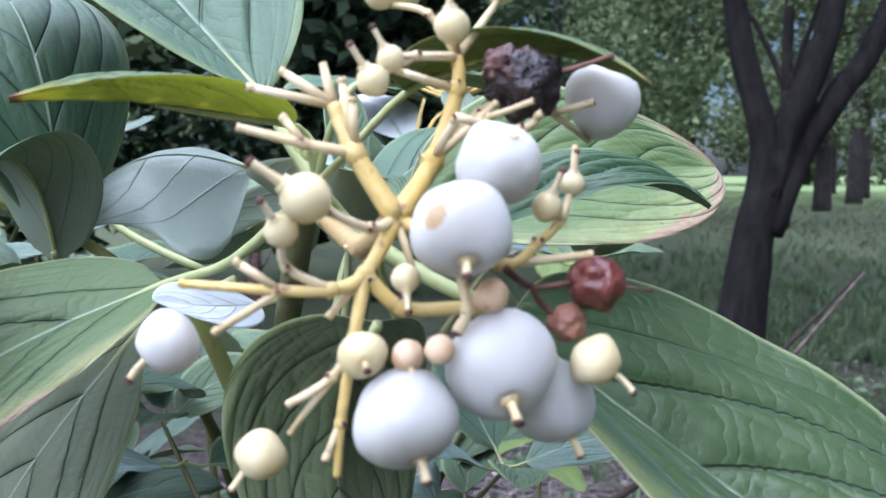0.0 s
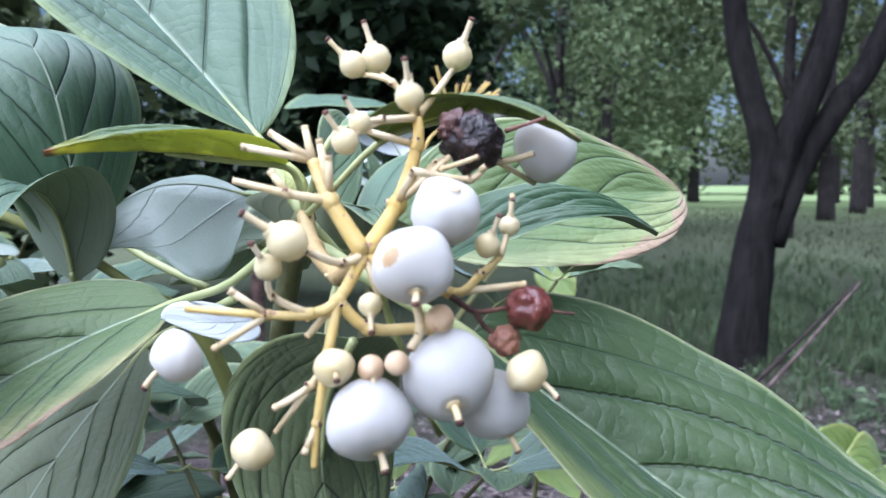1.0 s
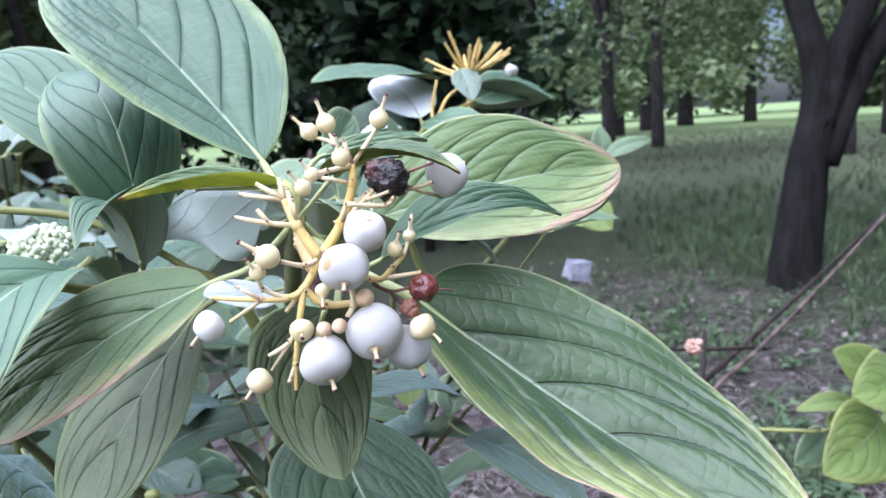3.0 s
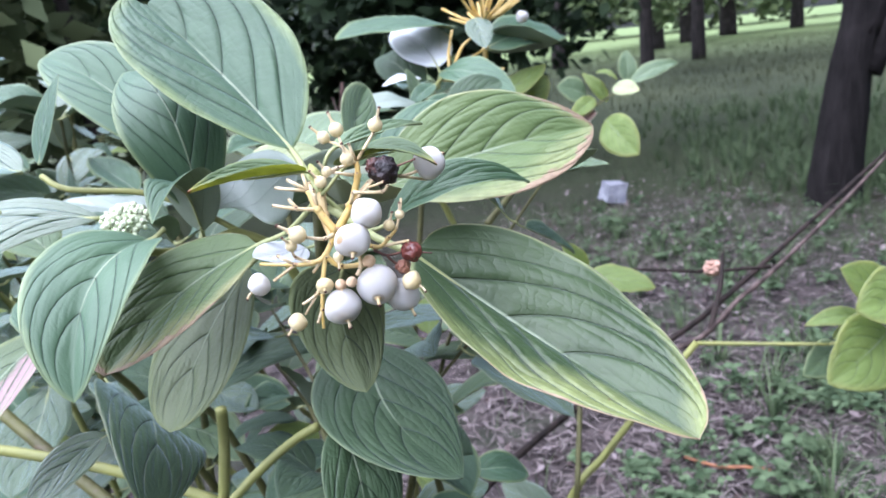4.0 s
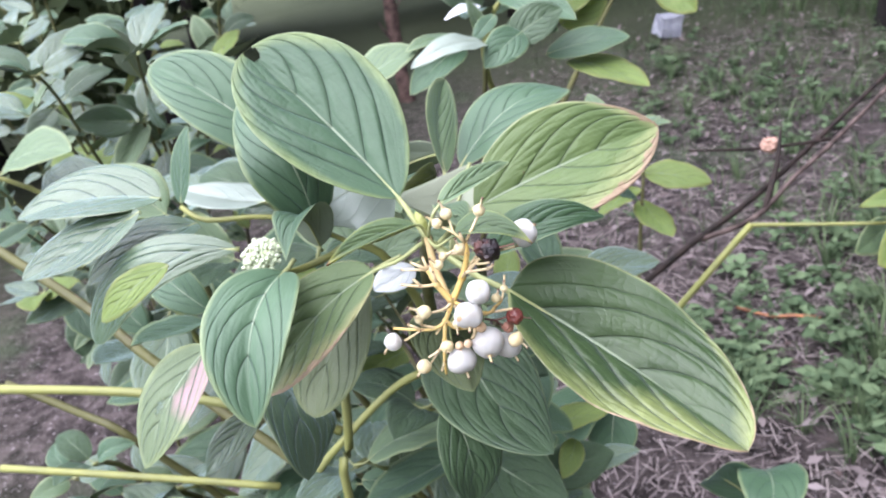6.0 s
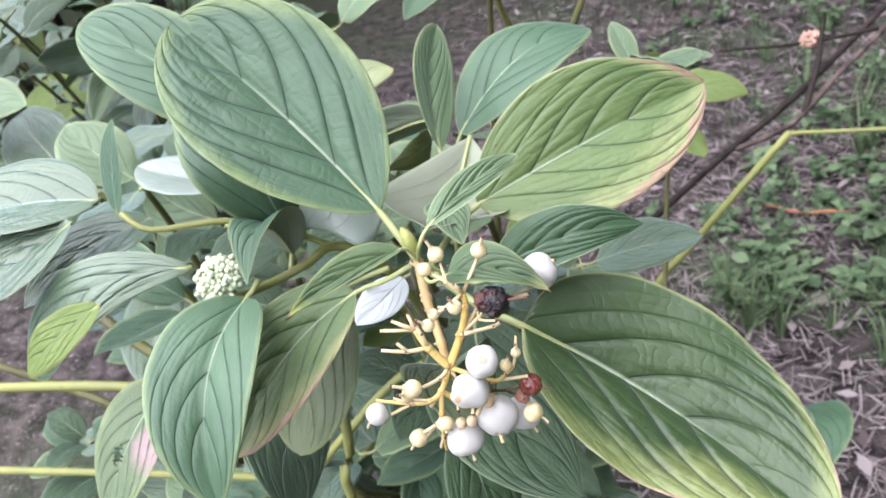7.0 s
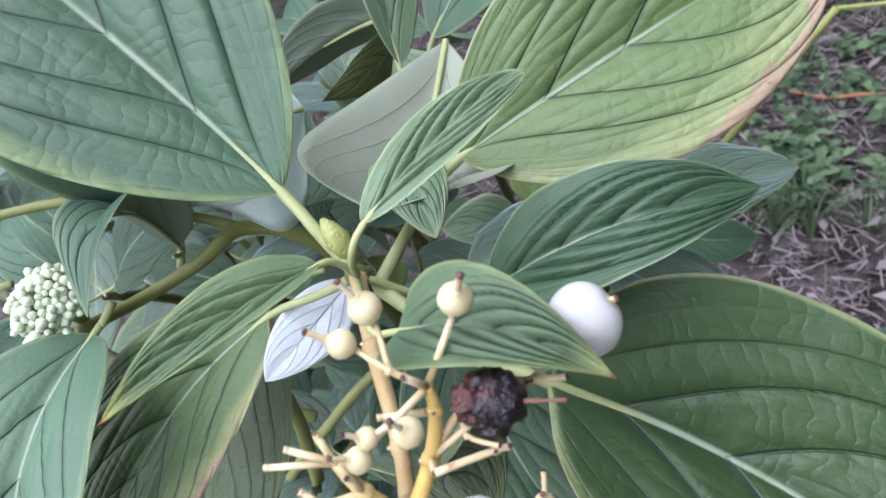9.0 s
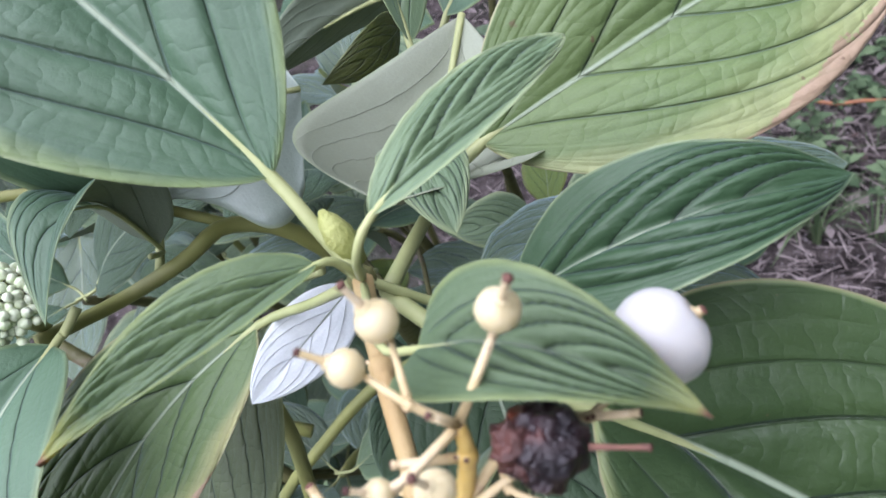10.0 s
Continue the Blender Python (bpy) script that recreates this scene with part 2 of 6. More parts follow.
M_PINK = leaf_mat("leaf_pink_dead", (0.42, 0.26, 0.27), (0.50, 0.34, 0.33), yellow=0.5, ycol=(0.55, 0.50, 0.36), rough=0.7)
M_UNDER = leaf_mat("leaf_underside", (0.18, 0.225, 0.16), (0.23, 0.28, 0.21), under=True, rough=0.6, pucker=0.2)
# brightened lime base stands in for light coming through the folded blade
M_UNDER_LIME = leaf_mat("leaf_backlit_underside", (0.34, 0.40, 0.11), (0.42, 0.47, 0.17), under=True, rough=0.6, pucker=0.2, tip=0.8, through_=0.5)
M_UNDER_G = leaf_mat("leaf_grey_underside", (0.25, 0.28, 0.20), (0.29, 0.32, 0.24), under=True, rough=0.6, pucker=0.2)
M_UNDER_W = leaf_mat("leaf_pale_underside", (0.60, 0.65, 0.68), (0.68, 0.72, 0.74), under=True, rough=0.6, pucker=0.1, through_=0.08)
M_PETIOLE = soft_mat("petiole", (0.35, 0.37, 0.17), (0.28, 0.31, 0.13), 200, 0.5, 0.35)
M_STALK = soft_mat("fruit_stalk", (0.52, 0.35, 0.085), (0.55, 0.42, 0.17), 180, 0.5, 0.35, 0.0003, 0.12, fine=(700, 0.66, 0.74, (0.30, 0.17, 0.10)))
M_STALK_PALE = soft_mat("fruit_stalk_end", (0.53, 0.41, 0.21), (0.57, 0.46, 0.29), 220, 0.5, 0.35, 0.0002, 0.15, fine=(600, 0.66, 0.74, (0.36, 0.22, 0.14)))
M_STALK_TAN = soft_mat("main_stalk", (0.34, 0.23, 0.10), (0.40, 0.30, 0.14), 120, 0.55, 0.3, 0.0004)
M_STALK_TIP = soft_mat("dry_stalk_tip", (0.05, 0.025, 0.022), (0.15, 0.075, 0.055), 500, 0.8, 0.2)
M_WHITE = soft_mat("berry_white", (0.425, 0.42, 0.40), (0.39, 0.385, 0.37), 160, 0.5, 0.35, 0.0, 0.9, fine=(900, 0.72, 0.8, (0.66, 0.60, 0.50)))
M_SCAR = soft_mat("berry_scar", (0.36, 0.23, 0.11), (0.42, 0.31, 0.19), 500, 0.6, 0.3)
M_CALYX = soft_mat("berry_calyx", (0.36, 0.34, 0.29), (0.40, 0.37, 0.31), 700, 0.6, 0.3, 0.0002, 0.6, fine=(900, 0.62, 0.7, (0.40, 0.28, 0.15)))
M_PEACH = soft_mat("berry_peach", (0.50, 0.33, 0.19), (0.54, 0.40, 0.27), 400, 0.5, 0.35, 0.0001, 0.25, fine=(900, 0.68, 0.76, (0.36, 0.2, 0.12)))
M_RUST = soft_mat("berry_rust_dry", (0.03, 0.012, 0.010), (0.11, 0.038, 0.028), 420, 0.42, 0.5, 0.0006)
M_CREAM = soft_mat("berry_cream", (0.52, 0.42, 0.22), (0.55, 0.47, 0.29), 260, 0.45, 0.4, 0.0, 0.3, fine=(800, 0.70, 0.78, (0.45, 0.30, 0.14)))
M_RED = soft_mat("berry_red_dry", (0.075, 0.014, 0.012), (0.15, 0.040, 0.028), 220, 0.24, 0.6, 0.0005)
M_BROWN = soft_mat("berry_brown_dry", (0.16, 0.062, 0.040), (0.30, 0.145, 0.09), 300, 0.4, 0.5, 0.0005)
M_BLACK = soft_mat("berry_black_dry", (0.008, 0.005, 0.008), (0.030, 0.010, 0.011), 260, 0.30, 0.6, 0.0010, fine=(130, 0.54, 0.66, (0.15, 0.04, 0.025)))
M_BRANCH = soft_mat("branch_bark", (0.105, 0.105, 0.034), (0.075, 0.072, 0.027), 60, 0.55, 0.35, 0.0008, fine=(160, 0.62, 0.72, (0.12, 0.10, 0.06)))
M_BRANCH_Y = soft_mat("branch_yellow", (0.24, 0.25, 0.075), (0.19, 0.20, 0.07), 60, 0.5, 0.35, fine=(160, 0.66, 0.74, (0.16, 0.13, 0.06)))
M_TWIG = soft_mat("dead_twig", (0.012, 0.009, 0.008), (0.036, 0.025, 0.021), 70, 0.8, 0.25, 0.001)
M_TWIG_PALE = soft_mat("dead_twig_pale", (0.13, 0.095, 0.085), (0.04, 0.028, 0.025), 60, 0.8, 0.25, 0.001)
M_BUD_W = soft_mat("flower_white", (0.78, 0.78, 0.75), (0.86, 0.86, 0.84), 300, 0.6, 0.3)
M_BUD = soft_mat("flower_bud", (0.42, 0.50, 0.28), (0.62, 0.66, 0.50), 700, 0.55, 0.3, 0.0, 0.2)


# ---- mesh helpers ----
def mesh_of(name, verts, faces, mats, idx=None, uvs=None, smooth=True):
    me = bpy.data.meshes.new(name)
    me.from_pydata([tuple(v) for v in verts], [], faces)
    for m in mats:
        me.materials.append(m)
    if idx is not None:
        me.polygons.foreach_set("material_index", idx)
    if uvs is not None:
        lay = me.uv_layers.new(name="UVMap")
        li = np.empty(len(me.loops), dtype=np.int32)
        me.loops.foreach_get("vertex_index", li)
        lay.data.foreach_set("uv", np.asarray(uvs, dtype=np.float32)[li].ravel())
    me.polygons.foreach_set("use_smooth", [smooth] * len(me.polygons))
    me.update()
    return me


def part_of(name, me, parent, label="", m=None):
    ob = new(name, me)
    if parent is not None:
        ob.parent = parent
    if m is not None:
        ob.matrix_basis = m
    if label:
        tagged(ob, label)
    return ob


def thing(name, label, category, group="", kind=""):
    return tagged(new(name), label, category, group, kind)


def unit(v):
    v = np.asarray(v, float)
    return v / (np.linalg.norm(v) + 1e-12)


def tube(pts, radii, sides=8, cap=True):
    """Verts and faces of a tube along a smooth line through the points."""
    pts = np.asarray(pts, float)
    radii = np.broadcast_to(np.asarray(radii, float), (len(pts),)) if np.ndim(radii) < 1 or len(np.atleast_1d(radii)) == 1 else np.asarray(radii, float)
    n = len(pts)
    if n > 2:
        fine, rr = [], []
        for i in range(n - 1):
            p0, p1, p2, p3 = pts[max(i - 1, 0)], pts[i], pts[i + 1], pts[min(i + 2, n - 1)]
            for k in range(4):
                t = k / 4
                fine.append(0.5 * (2 * p1 + (p2 - p0) * t + (2 * p0 - 5 * p1 + 4 * p2 - p3) * t * t + (3 * p1 - p0 - 3 * p2 + p3) * t ** 3))
                rr.append(radii[i] * (1 - t) + radii[i + 1] * t)
        fine.append(pts[-1])
        rr.append(radii[-1])
        pts, radii = np.array(fine), np.array(rr)
    tan = np.gradient(pts, axis=0)
    ref = np.array([0.31, 0.9, 0.29])
    verts, faces = [], []
    for p, t, r in zip(pts, tan, radii):
        t = unit(t)
        a = unit(np.cross(t, ref))
        b = np.cross(t, a)
        for k in range(sides):
            w = 2 * math.pi * k / sides
            verts.append(p + r * (math.cos(w) * a + math.sin(w) * b))
    m = len(pts)
    for i in range(m - 1):
        for k in range(sides):
            k2 = (k + 1) % sides
            faces.append((i * sides + k, i * sides + k2, (i + 1) * sides + k2, (i + 1) * sides + k))
    if cap:
        faces.append(tuple(range(sides - 1, -1, -1)))
        faces.append(tuple((m - 1) * sides + k for k in range(sides)))
    return verts, faces


def join(pieces):
    """Several (verts, faces, material index) as one list."""
    V, F, I = [], [], []
    for v, f, i in pieces:
        o = len(V)
        V.extend(v)
        F.extend(tuple(a + o for a in q) for q in f)
        I.extend([i] * len(f))
    return V, F, I


def profile(s, p=0.62, q=0.80):
    m = p / (p + q)
    return s ** p * (1 - s) ** q / (m ** p * (1 - m) ** q)


def leaf_shape(base, tip, roll, bow, sway, width, fold, pb=0.62, pt=0.80, nv=40, nu=10, relief=0.6, droop=0.0, wave=0.0, seed=0, petiole=None, notch=False, vein=VEIN, hole=None, arc=ARC, phase=PHASE):
    """Verts, faces, material index (0 top, 1 underside, 2 petiole) and uvs of a leaf blade with thickness."""
    rs = np.random.RandomState(seed)
    base, tip = np.asarray(base, float), np.asarray(tip, float)
    ax = tip - base
    ln = np.linalg.norm(ax)
    t0 = ax / ln
    up = np.array([0.0, -0.35, 0.94])
    up = unit(up - t0 * (up @ t0))
    sd = np.cross(t0, up)
    nrm = up * math.cos(roll) + sd * math.sin(roll)
    s0 = np.cross(t0, nrm)
    sv = np.linspace(0, 1, nv + 1) ** 0.96
    h = (4 * sv * (1 - sv))[:, None]
    mid = base + sv[:, None] * ax + h * (bow * ln * nrm + sway * ln * s0)
    tn = np.gradient(mid, axis=0)
    tn /= np.linalg.norm(tn, axis=1)[:, None]
    S = np.cross(tn, nrm)
    S /= np.linalg.norm(S, axis=1)[:, None]
    Nn = np.cross(S, tn)
    w = width * ln * np.maximum(profile(sv, pb, pt), 0.004)
    uu = np.linspace(-1, 1, 2 * nu + 1)
    uu = np.sign(uu) * np.abs(uu) ** 0.9
    ph = rs.rand(4) * 6.28
    top, uvs = [], []
    for i, s in enumerate(sv):
        for u in uu:
            a = abs(u)
            v = s - arc * (a + 0.83 * a ** 3)
            g = ((v + phase) / vein) % 1.0
            d = abs(g - 0.5) * 2
            quilt = (1 - d ** (5 if relief < 2 else 2.4)) * min(1, max(0, (v + 0.10) / 0.14)) * min(1, max(0, (0.80 - v) / 0.14)) * min(1, 6 * a) * (1 - a ** 4) * min(1, s / 0.24) * min(1, (1 - s) / 0.22)
            hgt = relief * 0.013 * ln * quilt + relief * 0.0018 * ln * noise.noise(Vector((u * 7 + seed, s * 16, 0.0))) - relief * 0.006 * ln * max(0, 1 - a / 0.06)
            edge = wave * ln * (math.sin(11 * s + ph[0] + (1.5 if u > 0 else 0)) + 0.6 * math.sin(23 * s + ph[1] + u)) * a ** 2
            f = fold * (1 - 0.25 * a)
            x, z = u * w[i] * math.cos(f), a * w[i] * math.sin(f) - droop * w[i] * a ** 2 + hgt + edge
            p = mid[i] + x * S[i] + z * Nn[i]
            top.append(p)
            uvs.append(((u + 1) / 2, s))
    nn = len(uu)
    top = np.array(top)
    thick = 0.0028 * ln + 0.00006
    rim = np.array([1 - 0.75 * abs(u) ** 6 for _ in sv for u in uu])
    bot = top - (np.repeat(Nn, nn, axis=0) * (thick * rim)[:, None])
    V = list(top) + list(bot)
    F, I = [], []
    o = len(top)
    skip = set()
    if notch:
        skip = {(i, k) for i in range(nv) for k in range(nn - 1) if math.hypot(sv[i] - 0.975, 1.3 * uu[k] * w[i] / ln - 0.004) < 0.052 + 0.004 * math.sin(k * 1.3 + i)}
    if hole:
        skip = {(i, k) for i in range(nv) for k in range(nn - 1) if ((sv[i] - hole[0]) / hole[2]) ** 2 + ((uu[k] - hole[1]) / (2.2 * hole[2])) ** 2 < 1 + 0.5 * math.sin(3 * i + 2 * k)}
    for i in range(nv):
        for k in range(nn - 1):
            if (i, k) in skip:
                continue
            a, b, c, d = i * nn + k, i * nn + k + 1, (i + 1) * nn + k + 1, (i + 1) * nn + k
            F += [(a, b, c, d), (o + a, o + d, o + c, o + b)]
            I += [0, 1]
        for k in (0, nn - 1):
            a, d = i * nn + k, (i + 1) * nn + k
            F.append((a, d, o + d, o + a) if k == 0 else (a, o + a, o + d, d))
            I.append(0)
    uvs = uvs + uvs
    # midrib on the underside runs on into the petiole
    r = 0.0095 * ln + 0.00018
    pts = [mid[int(nv * 0.55)] - Nn[int(nv * 0.55)] * (thick + 0.006 * relief * ln + r * 0.4), mid[int(nv * 0.25)] - Nn[int(nv * 0.25)] * (thick + 0.006 * relief * ln + r * 0.75), mid[0] - Nn[0] * r * 0.5]
    rad = [r * 0.4, r * 0.75, r]
    if petiole is not None:
        e = np.asarray(petiole, float)
        c = mid[0] - tn[0] * 0.35 * np.linalg.norm(e - base) + 0.12 * np.linalg.norm(e - base) * np.array([0, 0, -1.0])
        pts += [0.5 * (c + 0.5 * (mid[0] + e)), e]
        rad += [r * 1.05, r * 1.2]
    tv, tf = tube(pts, rad, 8)
    o2 = len(V)
    V += tv
    F += [tuple(a + o2 for a in q) for q in tf]
    I += [2] * len(tf)
    uvs = uvs + [(0.5, 0.3)] * len(tv)
    return V, F, I, uvs


def leaf(parent, geo, top, under=None, label="", name="leaf", **kw):
    V, F, I, uv = leaf_shape(*geo, **kw)
    me = mesh_of(name, V, F, [top, under or M_UNDER, M_PETIOLE], I, uv)
    return part_of(name, me, parent, label)


def branch(parent, pts, radii, mat, name="branch", label="", sides=10):
    V, F = tube(pts, radii, sides)
    return part_of(name, mesh_of(name, V, F, [mat]), parent, label)


# ---- ground ----
def ground_material():
    m, nt, b = start("ground_soil_and_turf", 0.95, 0.15)
    co = nd(nt, "ShaderNodeTexCoord").outputs["Object"]
    sep = nd(nt, "ShaderNodeSeparateXYZ", {0: co})
    dx = mth(nt, "MULTIPLY", mth(nt, "SUBTRACT", sep.outputs[0], 0.2), 0.8)
    dy = mth(nt, "SUBTRACT", sep.outputs[1], 1.0)
    away = mth(nt, "SQRT", mth(nt, "ADD", mth(nt, "MULTIPLY", dx, dx), mth(nt, "MULTIPLY", dy, dy)))
    far = ramp(nt, mth(nt, "ADD", away, mth(nt, "MULTIPLY", nz(nt, 1.3, 4.0, co), 2.0)), 1.9, 3.4)
    patch = ramp(nt, nz(nt, 3.2, 5.0, co), 0.52, 0.64)
    soil = mix(nt, ramp(nt, nz(nt, 28, 5.0, co), 0.38, 0.62), (0.022, 0.018, 0.017), (0.105, 0.086, 0.084))
    soil = mix(nt, ramp(nt, nz(nt, 140, 4.0, co), 0.60, 0.70), soil, (0.33, 0.29, 0.30))
    turf = mix(nt, ramp(nt, nz(nt, 9, 6.0, co), 0.35, 0.65), (0.035, 0.05, 0.03), (0.07, 0.09, 0.052))
    # lawn: the trees' shade is painted into the near tone
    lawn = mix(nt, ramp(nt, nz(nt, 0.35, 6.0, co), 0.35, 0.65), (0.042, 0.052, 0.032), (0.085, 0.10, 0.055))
    # sunlit lawn beyond, brightened in the colour from y 12 to 26
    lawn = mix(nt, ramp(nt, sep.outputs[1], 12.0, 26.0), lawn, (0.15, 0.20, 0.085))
    c = mix(nt, mth(nt, "MULTIPLY", patch, 0.75), soil, turf)
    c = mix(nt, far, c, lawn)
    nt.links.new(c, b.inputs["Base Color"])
    bump(nt, b, mth(nt, "ADD", nz(nt, 40, 6.0, co), mth(nt, "MULTIPLY", nz(nt, 220, 3.0, co), 0.4)), 0.02)
    return m


def make_ground():
    a = np.concatenate([-np.geomspace(400, 3, 22), np.linspace(-2.6, 3.4, 61), np.geomspace(4, 400, 22)])
    b = np.concatenate([-np.geomspace(60, 2, 10), np.linspace(-1.6, 6.0, 77), np.geomspace(6.6, 600, 30)])
    V, F = [], []
    for y in b:
        for x in a:
            fade = 1.0 if abs(x) < 20 and abs(y) < 20 else 0.0
            z = 0.018 * noise.noise(Vector((x * 2.1, y * 2.1, 0.3))) + 0.008 * noise.noise(Vector((x * 9, y * 9, 2.0)))
            V.append((x, y, z * fade))
    n = len(a)
    for j in range(len(b) - 1):
        for i in range(n - 1):
            F.append((j * n + i, j * n + i + 1, (j + 1) * n + i + 1, (j + 1) * n + i))
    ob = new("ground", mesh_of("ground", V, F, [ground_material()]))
    return tagged(ob, "shaded brown soil with patchy grass and lawn beyond", "ground", kind="structure")


ground = make_ground()


def gz(x, y):
    return 0.018 * noise.noise(Vector((x * 2.1, y * 2.1, 0.3))) + 0.008 * noise.noise(Vector((x * 9, y * 9, 2.0)))


def blades(name, label, spots, hgt, wid, mat, rs, lean=0.5, flat=False):
    """Many thin tapered blades or straws in one mesh."""
    V, F = [], []
    for x, y in spots:
        z = gz(x, y)
        a = rs.rand() * 6.283
        h = hgt * (0.5 + rs.rand())
        w = wid * (0.6 + 0.8 * rs.rand())
        dx, dy = math.cos(a), math.sin(a)
        if flat:
            l = h
            p0 = np.array([x - dx * l / 2, y - dy * l / 2, z + 0.003 + 0.004 * rs.rand()])
            p1 = np.array([x + dx * l / 2 * 0.1, y + dy * l / 2 * 0.1 + 0.1 * l * (rs.rand() - 0.5), z + 0.006 + 0.02 * l * rs.rand()])
            p2 = np.array([x + dx * l / 2, y + dy * l / 2, z + 0.003 + 0.1 * l * rs.rand()])
            sx = np.array([-dy, dx, 0.0]) * w
        else:
            ln = lean * h * rs.rand()
            p0 = np.array([x, y, z - 0.004])
            p1 = np.array([x + dx * ln * 0.35, y + dy * ln * 0.35, z + h * 0.6])
            p2 = np.array([x + dx * ln, y + dy * ln, z + h * (1 - 0.25 * rs.rand())])
            sx = np.array([-dy, dx, 0.0]) * w
        o = len(V)
        up = np.array([0, 0, w * 0.5])
        V += [p0 - sx, p0 + sx, p1 - sx * 0.8, p1 + sx * 0.8, p2, p0 + up + dx * 0, p1 + up]
        F += [(o, o + 1, o + 3, o + 2), (o + 2, o + 3, o + 4), (o, o + 2, o + 6, o + 5), (o + 1, o + 5, o + 6, o + 3), (o + 2, o + 4, o + 6), (o + 3, o + 6, o + 4)]
    ob = new(name, mesh_of(name, V, F, [mat]))
    return tagged(ob, label, name.replace("_", " "), kind="stuff")


def island_mat(name, c1, c2, rough=0.8):
    m, nt, b = start(name, rough, 0.25)
    r = nd(nt, "ShaderNodeNewGeometry").outputs["Random Per Island"]
    c = mix(nt, r, c1, c2)
    nt.links.new(c, b.inputs["Base Color"])
    tr = nd(nt, "ShaderNodeBsdfTranslucent", {"Color": c})
    ms = nd(nt, "ShaderNodeMixShader", {0: 0.2, 1: b.outputs[0], 2: tr.outputs[0]})
    nt.links.new(ms.outputs[0], nt.nodes["Material Output"].inputs["Surface"])
    return m


M_GRASS = island_mat("grass_blade", (0.050, 0.085, 0.040), (0.15, 0.20, 0.10))
M_GRASS_FAR = island_mat("grass_meadow", (0.07, 0.085, 0.045), (0.12, 0.14, 0.075))
M_STRAW = island_mat("dry_straw", (0.12, 0.095, 0.092), (0.44, 0.375, 0.365))
M_WEED = island_mat("weed_leaf", (0.050, 0.085, 0.042), (0.15, 0.21, 0.11))


def foliage(spots, size, rs, face=None, flatness=0.5):
    """Verts and faces of many small pointed leaves, each a folded diamond, round the given places."""
    n = len(spots)
    spots = np.asarray(spots, float)
    a = rs.rand(n) * 6.283
    e = (rs.rand(n) - 0.65) * 1.6
    t = np.stack([np.cos(a) * np.cos(e), np.sin(a) * np.cos(e), np.sin(e)], 1)
    r = rs.randn(n, 3) * (1 - flatness) + np.array([0, 0, 1.0]) * flatness
    s = np.cross(t, r)
    s /= np.linalg.norm(s, axis=1)[:, None] + 1e-9
    nn = np.cross(s, t)
    L = size * (0.6 + 0.8 * rs.rand(n))[:, None]
    w = L * 0.27
    p0, p3 = spots, spots + t * L
    q1, q2 = spots + t * L * 0.45 - s * w + nn * w * 0.25, spots + t * L * 0.45 + s * w + nn * w * 0.25
    c = spots + t * L * 0.5
    V = np.stack([p0, q1, p3, q2, c], 1).reshape(-1, 3)
    F = []
    for i in range(n):
        o = 5 * i
        F += [(o, o + 4, o + 1), (o + 1, o + 4, o + 2), (o, o + 3, o + 4), (o + 4, o + 3, o + 2)]
    return V, F


# ---- the fruiting shoot ----
shrub = thing("dogwood_shrub", "white-berried dogwood shrub with broad ribbed green leaves", "shrub")
NODE = (-0.0152, 0.0925, 0.6490)
big = dict(nv=120, nu=30)
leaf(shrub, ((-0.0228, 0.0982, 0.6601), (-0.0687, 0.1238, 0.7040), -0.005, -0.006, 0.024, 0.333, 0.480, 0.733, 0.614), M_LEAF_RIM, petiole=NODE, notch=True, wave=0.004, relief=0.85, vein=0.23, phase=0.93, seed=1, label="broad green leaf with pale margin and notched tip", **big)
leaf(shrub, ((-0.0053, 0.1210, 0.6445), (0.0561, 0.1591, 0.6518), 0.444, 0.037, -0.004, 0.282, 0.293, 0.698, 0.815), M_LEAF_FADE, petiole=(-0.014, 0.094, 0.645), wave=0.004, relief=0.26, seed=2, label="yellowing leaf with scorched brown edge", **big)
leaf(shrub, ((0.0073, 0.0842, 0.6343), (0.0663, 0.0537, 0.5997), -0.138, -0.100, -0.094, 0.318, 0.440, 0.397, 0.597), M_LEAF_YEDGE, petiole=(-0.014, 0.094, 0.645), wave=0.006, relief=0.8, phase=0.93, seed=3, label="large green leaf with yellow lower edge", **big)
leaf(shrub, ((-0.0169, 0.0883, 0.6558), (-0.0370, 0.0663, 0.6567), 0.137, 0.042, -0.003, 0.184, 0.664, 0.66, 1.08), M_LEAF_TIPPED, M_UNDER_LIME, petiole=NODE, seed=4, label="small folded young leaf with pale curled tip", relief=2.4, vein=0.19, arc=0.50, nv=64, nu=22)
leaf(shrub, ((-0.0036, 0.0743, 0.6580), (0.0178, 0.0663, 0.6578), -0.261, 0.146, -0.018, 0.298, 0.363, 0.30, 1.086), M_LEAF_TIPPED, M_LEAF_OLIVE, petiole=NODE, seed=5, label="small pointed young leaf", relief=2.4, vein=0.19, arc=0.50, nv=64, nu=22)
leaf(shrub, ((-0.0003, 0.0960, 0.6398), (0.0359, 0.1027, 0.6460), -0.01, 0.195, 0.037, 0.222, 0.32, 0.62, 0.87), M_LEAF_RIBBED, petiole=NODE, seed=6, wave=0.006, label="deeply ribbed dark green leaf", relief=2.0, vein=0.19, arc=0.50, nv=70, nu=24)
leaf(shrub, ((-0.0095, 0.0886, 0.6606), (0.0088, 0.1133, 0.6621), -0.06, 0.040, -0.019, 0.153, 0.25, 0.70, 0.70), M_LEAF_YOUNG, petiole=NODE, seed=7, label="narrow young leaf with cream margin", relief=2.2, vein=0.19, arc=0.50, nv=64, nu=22)
